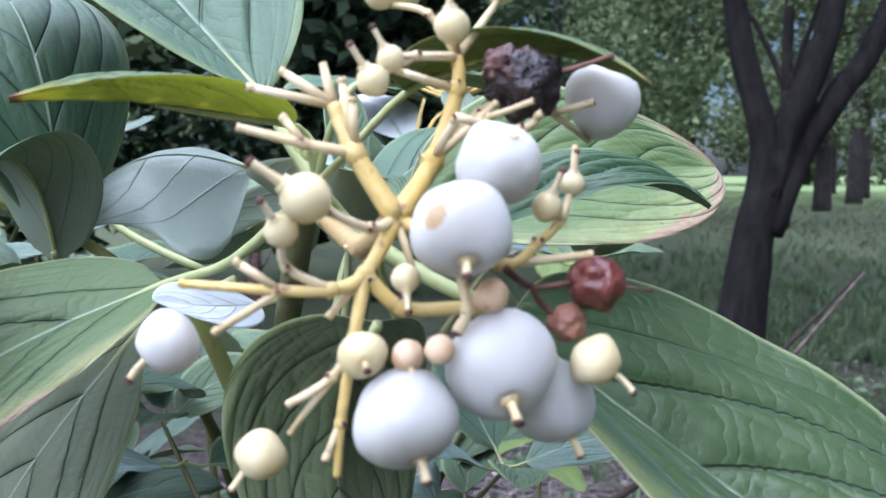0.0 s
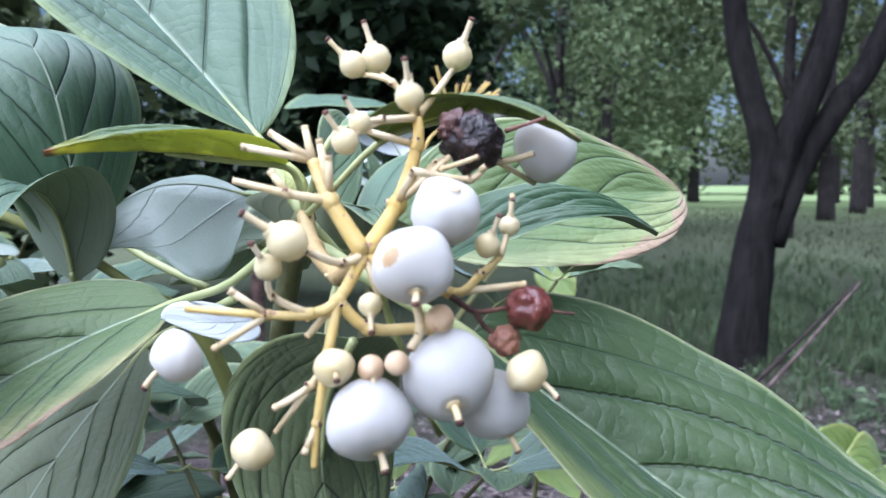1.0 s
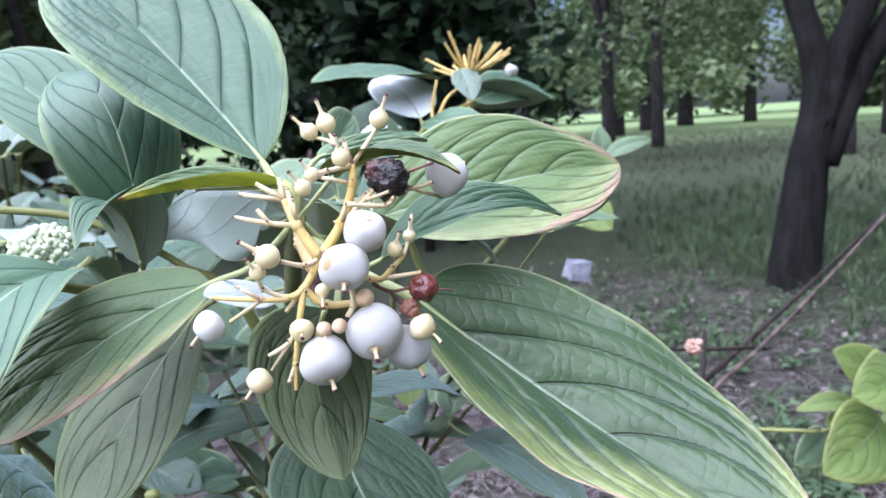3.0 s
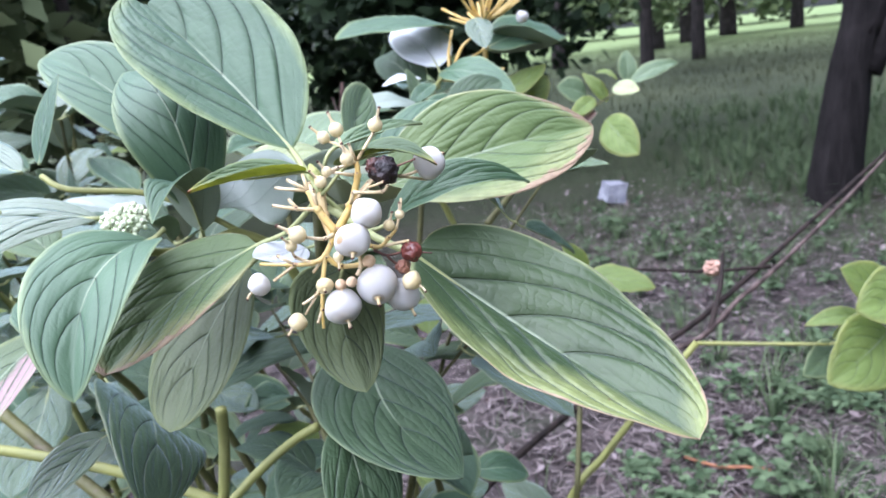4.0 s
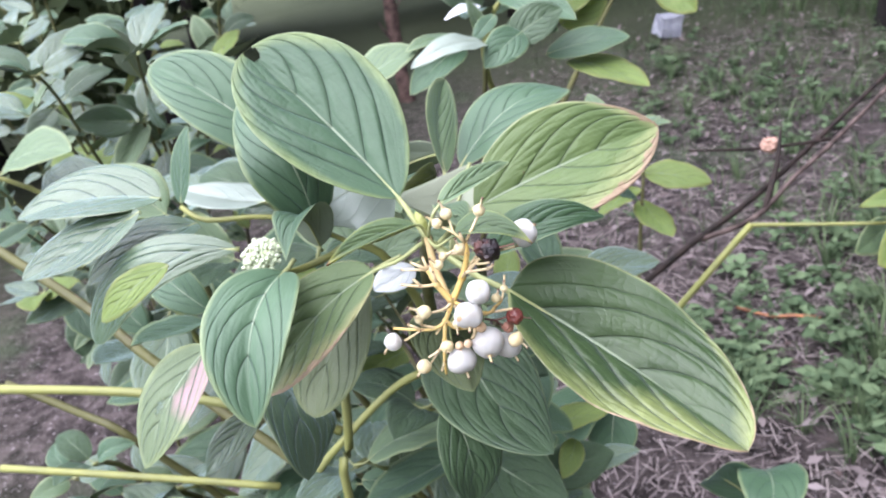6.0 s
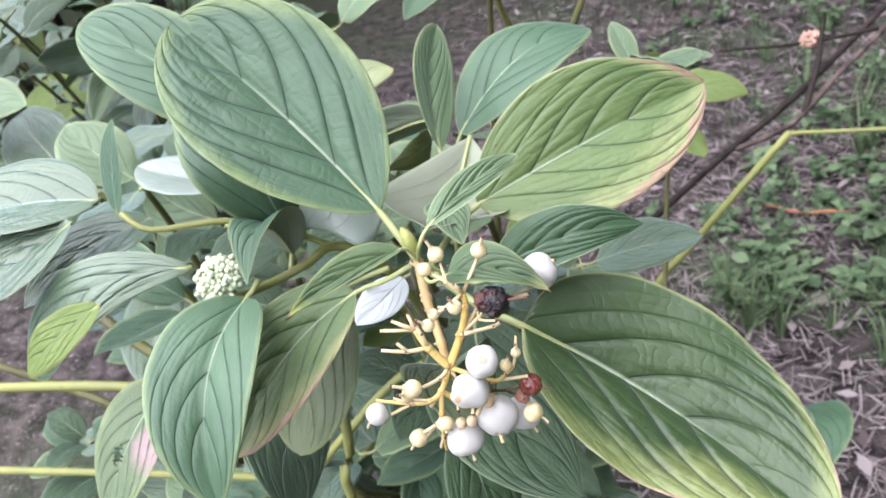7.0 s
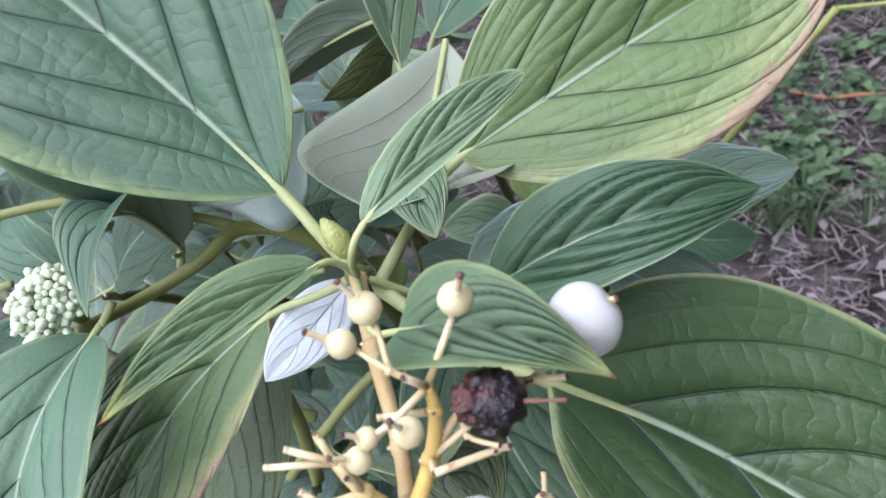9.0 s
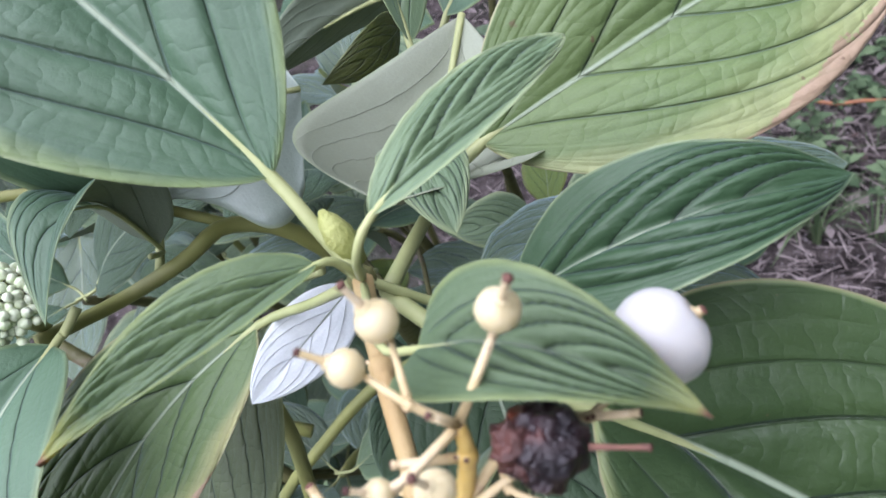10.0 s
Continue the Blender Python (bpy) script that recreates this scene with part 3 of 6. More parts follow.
leaf(shrub, ((-0.0106, 0.1549, 0.6472), (-0.0137, 0.1023, 0.6509), 2.94, 0.226, -0.012, 0.376, -0.53, 0.89, 0.63), M_UNDER_G, M_UNDER_G, seed=8, label="pale grey-green leaf turned over", nv=32, nu=8)
leaf(shrub, ((-0.0191, 0.1500, 0.6465), (-0.0211, 0.1916, 0.6696), 1.00, -0.019, -0.066, 0.184, 0.34, 0.73, 0.67), M_LEAF_YOUNG, vein=0.19, arc=0.50, seed=9, petiole=(-0.018, 0.135, 0.62), label="narrow upright blue-green leaf", nv=32, nu=8)
leaf(shrub, ((-0.0168, 0.1685, 0.6414), (0.0250, 0.2040, 0.6559), -0.13, 0.175, 0.018, 0.289, 0.09, 0.68, 0.73), M_LEAF, seed=10, petiole=(-0.02, 0.14, 0.62), nv=40, nu=10)
leaf(shrub, ((-0.0870, 0.1737, 0.6543), (-0.1402, 0.1871, 0.6933), -0.21, 0.108, 0.002, 0.257, 0.46, 0.59, 0.72), M_LEAF, seed=11, petiole=(-0.05, 0.16, 0.63), nv=44, nu=11)
leaf(shrub, ((-0.0613, 0.1230, 0.6396), (-0.0851, 0.1396, 0.6838), 0.07, 0.349, 0.037, 0.284, -0.29, 0.72, 0.76), M_LEAF, seed=12, petiole=(-0.062, 0.118, 0.632), nv=44, nu=11)
leaf(shrub, ((-0.0641, 0.0958, 0.6405), (-0.0635, 0.0504, 0.6161), -0.11, 0.171, 0.060, 0.276, 0.44, 0.61, 0.77), M_LEAF, seed=13, petiole=(-0.062, 0.101, 0.642), wave=0.004, nv=44, nu=11)
leaf(shrub, ((-0.0365, 0.0997, 0.6360), (-0.0642, 0.0641, 0.6161), -0.17, -0.042, 0.135, 0.268, 0.27, 0.50, 0.49), M_LEAF_BROWN, seed=14, petiole=NODE, wave=0.004, label="green leaf with pink-brown dying edge", nv=44, nu=11)
leaf(shrub, ((-0.0453, 0.1122, 0.6269), (-0.0644, 0.0865, 0.5895), 0.02, -0.003, 0.062, 0.317, 0.10, 0.64, 0.60), M_LEAF_SAGE, seed=15, petiole=(-0.03, 0.11, 0.635), nv=40, nu=10)
leaf(shrub, ((-0.0060, 0.0697, 0.6366), (-0.0084, 0.0832, 0.5998), 1.29, 0.182, -0.054, 0.318, 0.50, 0.58, 0.64), M_LEAF_SAGE, M_LEAF_SAGE, seed=16, nv=36, nu=9)
leaf(shrub, ((-0.0200, 0.1412, 0.5899), (0.0137, 0.0800, 0.5767), -0.19, 0.003, 0.104, 0.280, -0.01, 0.56, 0.81), M_LEAF_DARK, seed=17, nv=44, nu=11)
leaf(shrub, ((-0.0217, 0.0991, 0.5835), (-0.0163, 0.0864, 0.5494), -0.51, 0.160, -0.015, 0.315, 0.20, 0.62, 0.79), M_LEAF_DARK, seed=18, nv=32, nu=8)
leaf(shrub, ((-0.0267, 0.1098, 0.6315), (-0.0332, 0.0870, 0.6358), -0.48, -0.022, 0.002, 0.214, 0.05, 0.60, 0.82), M_UNDER_W, M_UNDER_W, seed=19, petiole=NODE, label="pale silvery underside of a leaf", nv=32, nu=8)
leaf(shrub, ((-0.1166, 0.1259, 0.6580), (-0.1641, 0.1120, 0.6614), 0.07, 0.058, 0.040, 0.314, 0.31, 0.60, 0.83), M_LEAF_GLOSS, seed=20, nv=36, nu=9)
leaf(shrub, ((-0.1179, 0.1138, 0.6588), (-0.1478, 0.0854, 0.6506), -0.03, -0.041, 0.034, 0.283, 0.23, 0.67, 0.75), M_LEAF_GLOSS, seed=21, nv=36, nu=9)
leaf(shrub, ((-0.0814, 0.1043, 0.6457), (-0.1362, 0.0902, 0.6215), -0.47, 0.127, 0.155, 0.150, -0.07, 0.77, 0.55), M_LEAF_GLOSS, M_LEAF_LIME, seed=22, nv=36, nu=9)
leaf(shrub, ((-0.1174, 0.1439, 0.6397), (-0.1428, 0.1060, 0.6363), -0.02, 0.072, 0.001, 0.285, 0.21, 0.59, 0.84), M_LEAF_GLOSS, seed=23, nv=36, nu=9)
leaf(shrub, ((-0.0961, 0.0913, 0.6176), (-0.1169, 0.0659, 0.5884), 0.142, 0.081, 0.015, 0.337, 0.08, 0.60, 0.82), M_LEAF_HOLE, seed=24, nv=70, nu=18, hole=(0.55, 0.12, 0.058), label="drooping leaf with a dark hole")
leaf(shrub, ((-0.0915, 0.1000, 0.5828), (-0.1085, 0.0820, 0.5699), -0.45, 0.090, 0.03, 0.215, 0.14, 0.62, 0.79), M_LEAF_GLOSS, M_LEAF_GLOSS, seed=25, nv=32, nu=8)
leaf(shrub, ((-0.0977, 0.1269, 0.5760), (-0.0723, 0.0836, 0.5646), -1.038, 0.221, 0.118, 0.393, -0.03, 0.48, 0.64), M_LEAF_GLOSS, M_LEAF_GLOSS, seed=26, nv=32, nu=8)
leaf(shrub, ((-0.1003, 0.1109, 0.6611), (-0.0932, 0.1185, 0.6848), -0.26, 0.032, 0.001, 0.268, 0.09, 0.62, 0.80), M_LEAF, seed=27, nv=32, nu=8)

for geo, top, sd, pet in [
        (((-0.0600, 0.1190, 0.6365), (-0.0623, 0.0955, 0.6443), 0.16, 0.496, -0.044, 0.373, 0.51, 0.55, 0.95), M_LEAF, 28, (-0.058, 0.114, 0.6385)),
        (((-0.0148, 0.1202, 0.6468), (-0.0059, 0.0999, 0.6471), -0.27, 0.127, 0.014, 0.254, 0.21, 0.62, 0.81), M_LEAF_YOUNG, 52, None), (((-0.0326, 0.1331, 0.6513), (-0.0635, 0.1270, 0.6383), -0.20, 0.265, 0.034, 0.584, -0.63, 0.31, 1.14), M_LEAF_SILVER, 53, None), (((-0.0971, 0.1653, 0.6368), (-0.1435, 0.1836, 0.6395), 0.31, -0.039, -0.006, 0.253, 0.24, 0.67, 0.70), M_LEAF_SILVER, 54, None), (((-0.0237, 0.1740, 0.6459), (-0.0671, 0.1821, 0.6279), 1.51, 0.137, 0.033, 0.186, 0.42, 0.59, 0.86), M_LEAF_YOUNG, 55, None), (((-0.0792, 0.2093, 0.6424), (-0.0519, 0.2321, 0.6425), 0.14, 0.095, 0.016, 0.275, 0.14, 0.63, 0.76), M_LEAF_CREAM, 56, None), (((-0.0287, 0.1775, 0.6371), (-0.0399, 0.1561, 0.6389), -1.36, 0.189, 0.039, 0.226, -0.09, 0.58, 0.96), M_LEAF_OLIVE, 58, None), (((-0.0923, 0.0811, 0.6537), (-0.1141, 0.0712, 0.6418), -0.26, 0.135, -0.039, 0.231, 0.13, 0.66, 0.74), M_LEAF_LIME, 59, None),
        (((-0.0114, 0.4444, 0.6935), (-0.0781, 0.3816, 0.6920), 0.04, 0.060, 0.008, 0.276, 0.07, 0.62, 0.80), M_LEAF_RIM, 30, None), (((-0.0207, 0.4092, 0.6689), (-0.0539, 0.4553, 0.6958), -0.03, 0.070, 0.038, 0.303, 0.09, 0.60, 0.81), M_UNDER_W, 31, (-0.022, 0.412, 0.655)), (((0.0079, 0.4594, 0.6752), (0.0568, 0.4213, 0.6770), -0.80, 0.079, 0.003, 0.294, 0.08, 0.61, 0.82), M_LEAF, 32, None), (((-0.0191, 0.4039, 0.6413), (0.0173, 0.3604, 0.6466), 0.52, 0.090, -0.015, 0.287, 0.15, 0.62, 0.80), M_LEAF, 33, None), (((0.0115, 0.4251, 0.6437), (0.0473, 0.4422, 0.6627), 0.09, -0.007, 0.015, 0.270, 0.04, 0.62, 0.80), M_LEAF_LIME, 34, None),
        (((0.0072, 0.3908, 0.6266), (0.0595, 0.3918, 0.6301), 0.09, 0.055, 0.003, 0.271, 0.13, 0.63, 0.77), M_LEAF, 35, None), (((0.0210, 0.3975, 0.6195), (0.0676, 0.3623, 0.6057), -0.24, 0.045, -0.000, 0.272, 0.09, 0.62, 0.80), M_LEAF_LIME, 36, None), (((-0.0478, 0.3914, 0.6460), (-0.0762, 0.3636, 0.6465), 0.13, 0.053, -0.001, 0.269, 0.11, 0.62, 0.80), M_LEAF_YOUNG, 37, None), (((-0.0447, 0.3887, 0.6390), (-0.0764, 0.3534, 0.6214), -0.24, 0.120, -0.012, 0.252, 0.21, 0.61, 0.83), M_LEAF, 38, None),
        (((0.0262, 0.4266, 0.3278), (-0.0289, 0.3746, 0.3403), 0.35, 0.077, 0.003, 0.268, 0.14, 0.62, 0.80), M_LEAF, 39, None), (((0.0357, 0.4230, 0.3337), (0.0890, 0.4335, 0.3140), 0.73, 0.084, 0.023, 0.281, 0.14, 0.63, 0.79), M_LEAF, 40, None), (((0.0283, 0.4299, 0.3117), (0.0225, 0.3583, 0.3098), 0.04, -0.042, 0.016, 0.282, -0.01, 0.63, 0.77), M_LEAF, 41, None), (((-0.0123, 0.3038, 0.4432), (0.0180, 0.3240, 0.4278), 0.23, 0.117, -0.017, 0.281, 0.18, 0.62, 0.79), M_LEAF_RIM, 42, None), (((-0.0157, 0.2931, 0.4067), (-0.0338, 0.2670, 0.3920), -0.08, 0.041, -0.016, 0.258, 0.10, 0.62, 0.80), M_LEAF, 43, None), (((0.0031, 0.2945, 0.3936), (-0.0060, 0.2662, 0.3863), -0.39, 0.071, -0.012, 0.268, 0.13, 0.62, 0.80), M_LEAF_LIME, 44, None),
        (((0.1204, 0.3154, 0.3112), (0.0850, 0.2924, 0.3570), 1.73, 0.154, -0.008, 0.278, 0.24, 0.62, 0.80), M_LEAF, 45, None), (((0.1281, 0.3318, 0.3262), (0.1173, 0.2616, 0.3394), 0.12, 0.172, -0.071, 0.310, 0.36, 0.62, 0.76), M_LEAF, 46, None), (((-0.0837, 0.2557, 0.4990), (-0.1054, 0.2267, 0.5034), -0.40, 0.052, -0.003, 0.279, 0.11, 0.62, 0.80), M_LEAF_LIME, 47, None), (((-0.0875, 0.2370, 0.5409), (-0.0878, 0.2684, 0.5457), 0.34, 0.051, 0.006, 0.290, 0.10, 0.62, 0.80), M_LEAF_YOUNG, 48, None), (((-0.1189, 0.2177, 0.4813), (-0.0861, 0.2106, 0.4799), 0.34, 0.023, 0.027, 0.276, 0.07, 0.63, 0.79), M_LEAF, 49, None), (((-0.1038, 0.1898, 0.4626), (-0.0752, 0.1925, 0.4549), 0.09, 0.064, -0.000, 0.273, 0.13, 0.62, 0.81), M_LEAF, 50, None)]:
    leaf(shrub, geo, top, top if sd in (31, 45) else None, seed=sd, nv=28, nu=7, wave=0.006, petiole=pet)

# ---- berries ----
def lathe(prof, center, axis, sides=20, spin=0.0):
    """Turned shape: rows of (height, radius) along the axis."""
    ax = unit(axis)
    a = unit(np.cross(ax, (0.3, 0.2, 0.93)))
    b = np.cross(ax, a)
    V, F = [], []
    for h, r in prof:
        for k in range(sides):
            w = 2 * math.pi * k / sides + spin
            V.append(np.asarray(center) + ax * h + r * (math.cos(w) * a + math.sin(w) * b))
    n = len(prof)
    for i in range(n - 1):
        for k in range(sides):
            k2 = (k + 1) % sides
            F.append((i * sides + k, i * sides + k2, (i + 1) * sides + k2, (i + 1) * sides + k))
    F.append(tuple(range(sides - 1, -1, -1)))
    F.append(tuple((n - 1) * sides + k for k in range(sides)))
    return V, F


def ball_profile(r, flat=0.94, dimple=0.10, n=16):
    out = []
    for i in range(n + 1):
        w = math.pi * i / n
        h, q = -math.cos(w) * r * flat, math.sin(w) * r
        h -= dimple * r * math.exp(-((w - math.pi) / 0.28) ** 2) * 1.0
        out.append((h, max(q, r * 0.01)))
    return out


def berry(parent, center, r, axis, mat, stub=1.0, name="berry", label="", scar=False):
    """A round drupe with the dry calyx and style at its free end."""
    ax = unit(axis)
    c = np.asarray(center, float)
    if scar:
        V, F = lathe(ball_profile(r, n=44), c, ax, 64)
        d = unit(scar)
        spot = [unit(np.mean([V[k] for k in f], axis=0) - c) @ d > 0.976 for i, f in enumerate(F)]
        top = [unit(np.mean([V[k] for k in f], axis=0) - c) @ ax > 0.955 for f in F]
        pieces = [(V, [f for f, k, t in zip(F, spot, top) if not k and not t], 0), (V, [f for f, k in zip(F, spot) if k], 3), (V, [f for f, t in zip(F, top) if t], 4)]
    else:
        V, F = lathe(ball_profile(r, n=30), c, ax, 28)
        top = [unit(np.mean([V[k] for k in f], axis=0) - c) @ ax > 0.955 for f in F]
        pieces = [(V, [f for f, t in zip(F, top) if not t], 0), (V, [f for f, t in zip(F, top) if t], 4 if mat is M_WHITE else 0)]
    e = c + ax * r * 0.84
    pieces.append((*lathe([(-0.05 * r, 0.16 * r), (0.03 * r, 0.17 * r), (0.06 * r, 0.10 * r), (0.04 * r, 0.06 * r)], e, ax, 10), 1))
    if stub:
        st = 0.00028 + 0.05 * r
        pieces.append((*tube([e, e + ax * stub * 0.0008, e + ax * stub * 0.0017 + np.array([0, 0, -0.0002])], [st * 0.8, st * 0.65, st * 0.8], 8), 1))
        pieces.append((*lathe([(0, st * 0.75), (0.00025, st * 0.85), (0.0004, st * 0.4)], e + ax * stub * 0.0016 + np.array([0, 0, -0.0002]), ax, 8), 2))
    V, F, I = join(pieces)
    V = [np.asarray(v) + 0.16 * r * np.array(noise.noise_vector(Vector((np.asarray(v) - c) / r * 0.8) + Vector(c) * 900)) * min(1.0, np.linalg.norm(v - c) / r) for v in V]
    return part_of(name, mesh_of(name, V, F, [mat, M_STALK_PALE, M_STALK_TIP, M_SCAR, M_CALYX], I), parent, label)


def small_fruit(parent, center, r, axis, name="unripe_berry", label=""):
    """Cream-coloured undeveloped fruit: an egg with a collar and the long dry style on top."""
    prof = [(-1.05 * r, 0.16 * r), (-0.95 * r, 0.42 * r), (-0.6 * r, 0.82 * r), (-0.15 * r, 1.0 * r), (0.3 * r, 0.94 * r), (0.65 * r, 0.70 * r), (0.85 * r, 0.42 * r),
            (0.95 * r, 0.36 * r), (1.05 * r, 0.40 * r), (1.08 * r, 0.2 * r)]
    ax = unit(axis)
    c = np.asarray(center, float)
    e = c + ax * 1.05 * r
    st = 0.14 * r + 0.0001
    pieces = [(*lathe(prof, c, ax, 18), 0), (*tube([e, e + ax * r * 0.6, e + ax * r * 1.3], [st * 1.2, st * 0.9, st], 8), 1),
              (*lathe([(0, st), (0.00025, st * 1.25), (0.0004, st * 0.5)], e + ax * r * 1.28, ax, 8), 2)]
    V, F, I = join(pieces)
    return part_of(name, mesh_of(name, V, F, [M_CREAM, M_STALK_PALE, M_STALK_TIP], I), parent, label)


def dry_berry(parent, center, r, mat, seed, rough=0.3, label="", name="shrivelled_berry", tail=None):
    bm = bmesh.new()
    bmesh.ops.create_icosphere(bm, subdivisions=4, radius=r)
    for v in bm.verts:
        q = v.co.normalized()
        k = noise.noise(q * 2.2 + Vector((seed, 0, 0))) * rough + abs(noise.noise(q * 4.5 + Vector((0, seed, 0)))) * rough * -0.7 + noise.noise(q * 11) * rough * 0.12
        v.co = Vector(center) + q * r * (1 + k)
    for f in bm.faces:
        f.smooth = True
    V = [tuple(v.co) for v in bm.verts]
    F = [tuple(v.index for v in f.verts) for f in bm.faces]
    bm.free()
    pieces = [(V, F, 0)]
    if tail is not None:
        c = np.asarray(center, float)
        t = np.asarray(tail, float)
        pieces.append((*tube([c + t * r * 0.9, c + t * r * 1.5, c + t * r * 2.0], [r * 0.09, r * 0.055, r * 0.085], 8), 1))
    V, F, I = join(pieces)
    return part_of(name, mesh_of(name, V, F, [mat, M_STALK_TIP], I), parent, label)


def stalks(parent, lines, name, label, mat):
    pieces, kn = [], random.Random(len(lines))
    for ln, r0, r1 in lines:
        thin = 0 if r0 > 0.00056 else 2
        pieces.append((*tube(ln, np.linspace(r0, r1, len(ln)), 9), thin))
        # the break where a fruit fell: a flared collar with a dry dark face
        e, d = np.asarray(ln[-1], float), unit(np.asarray(ln[-1], float) - np.asarray(ln[-2], float))
        pieces.append((*lathe([(-r1 * 2.2, r1 * 0.98), (-r1 * 0.8, r1 * 1.10), (0.0, r1 * 1.08)], e, d, 9), thin))
        pieces.append((*lathe([(0.0, r1 * 1.02), (r1 * 0.3, r1 * 0.8), (r1 * 0.12, r1 * 0.4)], e, d, 9), 1))
        # swollen forks with the dark scars of shed flower stalks
        for k in range(1, len(ln) - 1):
            q = np.asarray(ln[k], float)
            rr = r0 + (r1 - r0) * k / (len(ln) - 1)
            V, F = lathe(ball_profile(rr * 1.28, 1.25, 0.0, 8), q, unit(np.asarray(ln[k + 1], float) - np.asarray(ln[k - 1], float)), 9)
            pieces.append((V, F, thin))
            for _ in range(2):
                w = unit(np.array([kn.uniform(-1, 1), kn.uniform(-1.2, 0.2), kn.uniform(-0.8, 1)]))
                pieces.append((*tube([q + w * rr * 0.7, q + w * rr * 1.55], [0.00026, 0.00021], 7), 2))
                pieces.append((*lathe([(0.0, 0.00020), (0.00007, 0.00017), (0.00003, 0.00007)], q + w * rr * 1.55, w, 7), 1))
    V, F, I = join(pieces)
    return part_of(name, mesh_of(name, V, F, [mat, M_STALK_TIP, M_STALK_PALE], I), parent, label)


PTS = dict(
    Hc=(-0.0036, 0.0595, 0.6467), a1a=(-0.0068, 0.060, 0.6517), a1b=(-0.0086, 0.061, 0.6555), a1e1=(-0.0127, 0.061, 0.6582), a1e2=(-0.0095, 0.062, 0.6588),
    a1e3=(-0.0151, 0.060, 0.6568), a1s=(-0.0105, 0.0585, 0.6524), a1t=(-0.0154, 0.058, 0.6536), u1=(-0.0008, 0.0635, 0.6512), u2=(0.0012, 0.0648, 0.6571),
    u3=(0.0012, 0.0655, 0.6599), u4=(0.0048, 0.0692, 0.6652), u5=(-0.0021, 0.062, 0.6594), b57=(-0.0041, 0.061, 0.6591), b55=(-0.0054, 0.060, 0.6573),
    sA=(-0.0012, 0.065, 0.6633), s56=(-0.0044, 0.0668, 0.6644), s60=(-0.0029, 0.0698, 0.6650), r1=(0.0044, 0.0585, 0.6432), r2=(0.0073, 0.0585, 0.6449),
    r3=(0.0091, 0.0585, 0.6466), r4=(0.0079, 0.058, 0.6477), r5=(0.010, 0.0595, 0.6494), r6=(0.0104, 0.061, 0.6523), d1=(-0.0058, 0.057, 0.6427),
    d2=(-0.0081, 0.0555, 0.6417), d3=(-0.0193, 0.056, 0.6421), d4=(-0.0117, 0.055, 0.6417), d5=(-0.0168, 0.0555, 0.6385), d6=(-0.0065, 0.0555, 0.6381),
    d7=(-0.0075, 0.055, 0.6319), d8=(-0.0086, 0.0545, 0.6292), d9=(-0.0078, 0.055, 0.6278), d10=(-0.0081, 0.0555, 0.6352), d11=(-0.0114, 0.055, 0.6332),
    d12=(-0.0115, 0.056, 0.6307), w1=(0.0031, 0.066, 0.6553), w2=(0.0065, 0.068, 0.6565), w3=(0.0095, 0.0685, 0.6556), w4=(0.0132, 0.0680, 0.6564), l1=(-0.0054, 0.057, 0.6461),
    l2=(-0.008, 0.0535, 0.6475), l3=(-0.0112, 0.0545, 0.6435), l4=(-0.0112, 0.053, 0.6462))
LINES = [
    ("Hc a1a a1b", 0.0010, 0.0007), ("a1b a1e1", 0.0006, 0.0004), ("a1b a1e2", 0.0006, 0.0004), ("a1b a1e3", 0.0005, 0.0004), ("a1a a1s a1t", 0.0006, 0.0004),
    ("Hc u1 u2 u3", 0.0010, 0.0006), ("u3 u4", 0.0005, 0.0004), ("u3 u5 b57", 0.0005, 0.0004), ("u5 b55", 0.0004, 0.0003), ("u3 sA s56", 0.0005, 0.0003), ("sA s60", 0.0004, 0.0003),
    ("u1 w1 w2 w3 w4", 0.0006, 0.0004), ("Hc r1 r2 r3", 0.0007, 0.0004), ("r3 r4", 0.0004, 0.0003), ("r3 r5 r6", 0.0004, 0.0003),
    ("Hc d1 d2 d4 d3", 0.0008, 0.0004), ("d4 d5", 0.0004, 0.0004), ("d1 d6 d7 d9", 0.0007, 0.0004), ("d7 d8", 0.0004, 0.0004), ("d6 d10 d11", 0.0005, 0.0004), ("d10 d12", 0.0004, 0.0003),
    ("Hc l1 l2", 0.0006, 0.0004), ("d2 l3 l4", 0.0005, 0.0003)]
PTS.update(q1=(-0.0078, 0.0600, 0.6575), q2=(-0.0068, 0.0590, 0.6560), q3=(-0.0122, 0.0588, 0.6545), q4=(0.0010, 0.0600, 0.6545), q5=(0.0005, 0.0635, 0.6640), q6=(-0.0038, 0.0635, 0.6585),
           q7=(0.0115, 0.0585, 0.6440), q8=(-0.0150, 0.0545, 0.6440), q9=(-0.0085, 0.0560, 0.6395), q10=(-0.0020, 0.0585, 0.6420), q11=(0.0045, 0.0640, 0.6560), q12=(-0.0050, 0.0605, 0.6440), q13=(0.0140, 0.0745, 0.6534), q14=(0.0038, 0.0635, 0.6548), q15=(0.0072, 0.0615, 0.6559), q16=(0.0062, 0.0625, 0.6537), q17=(0.0079, 0.0620, 0.6550))
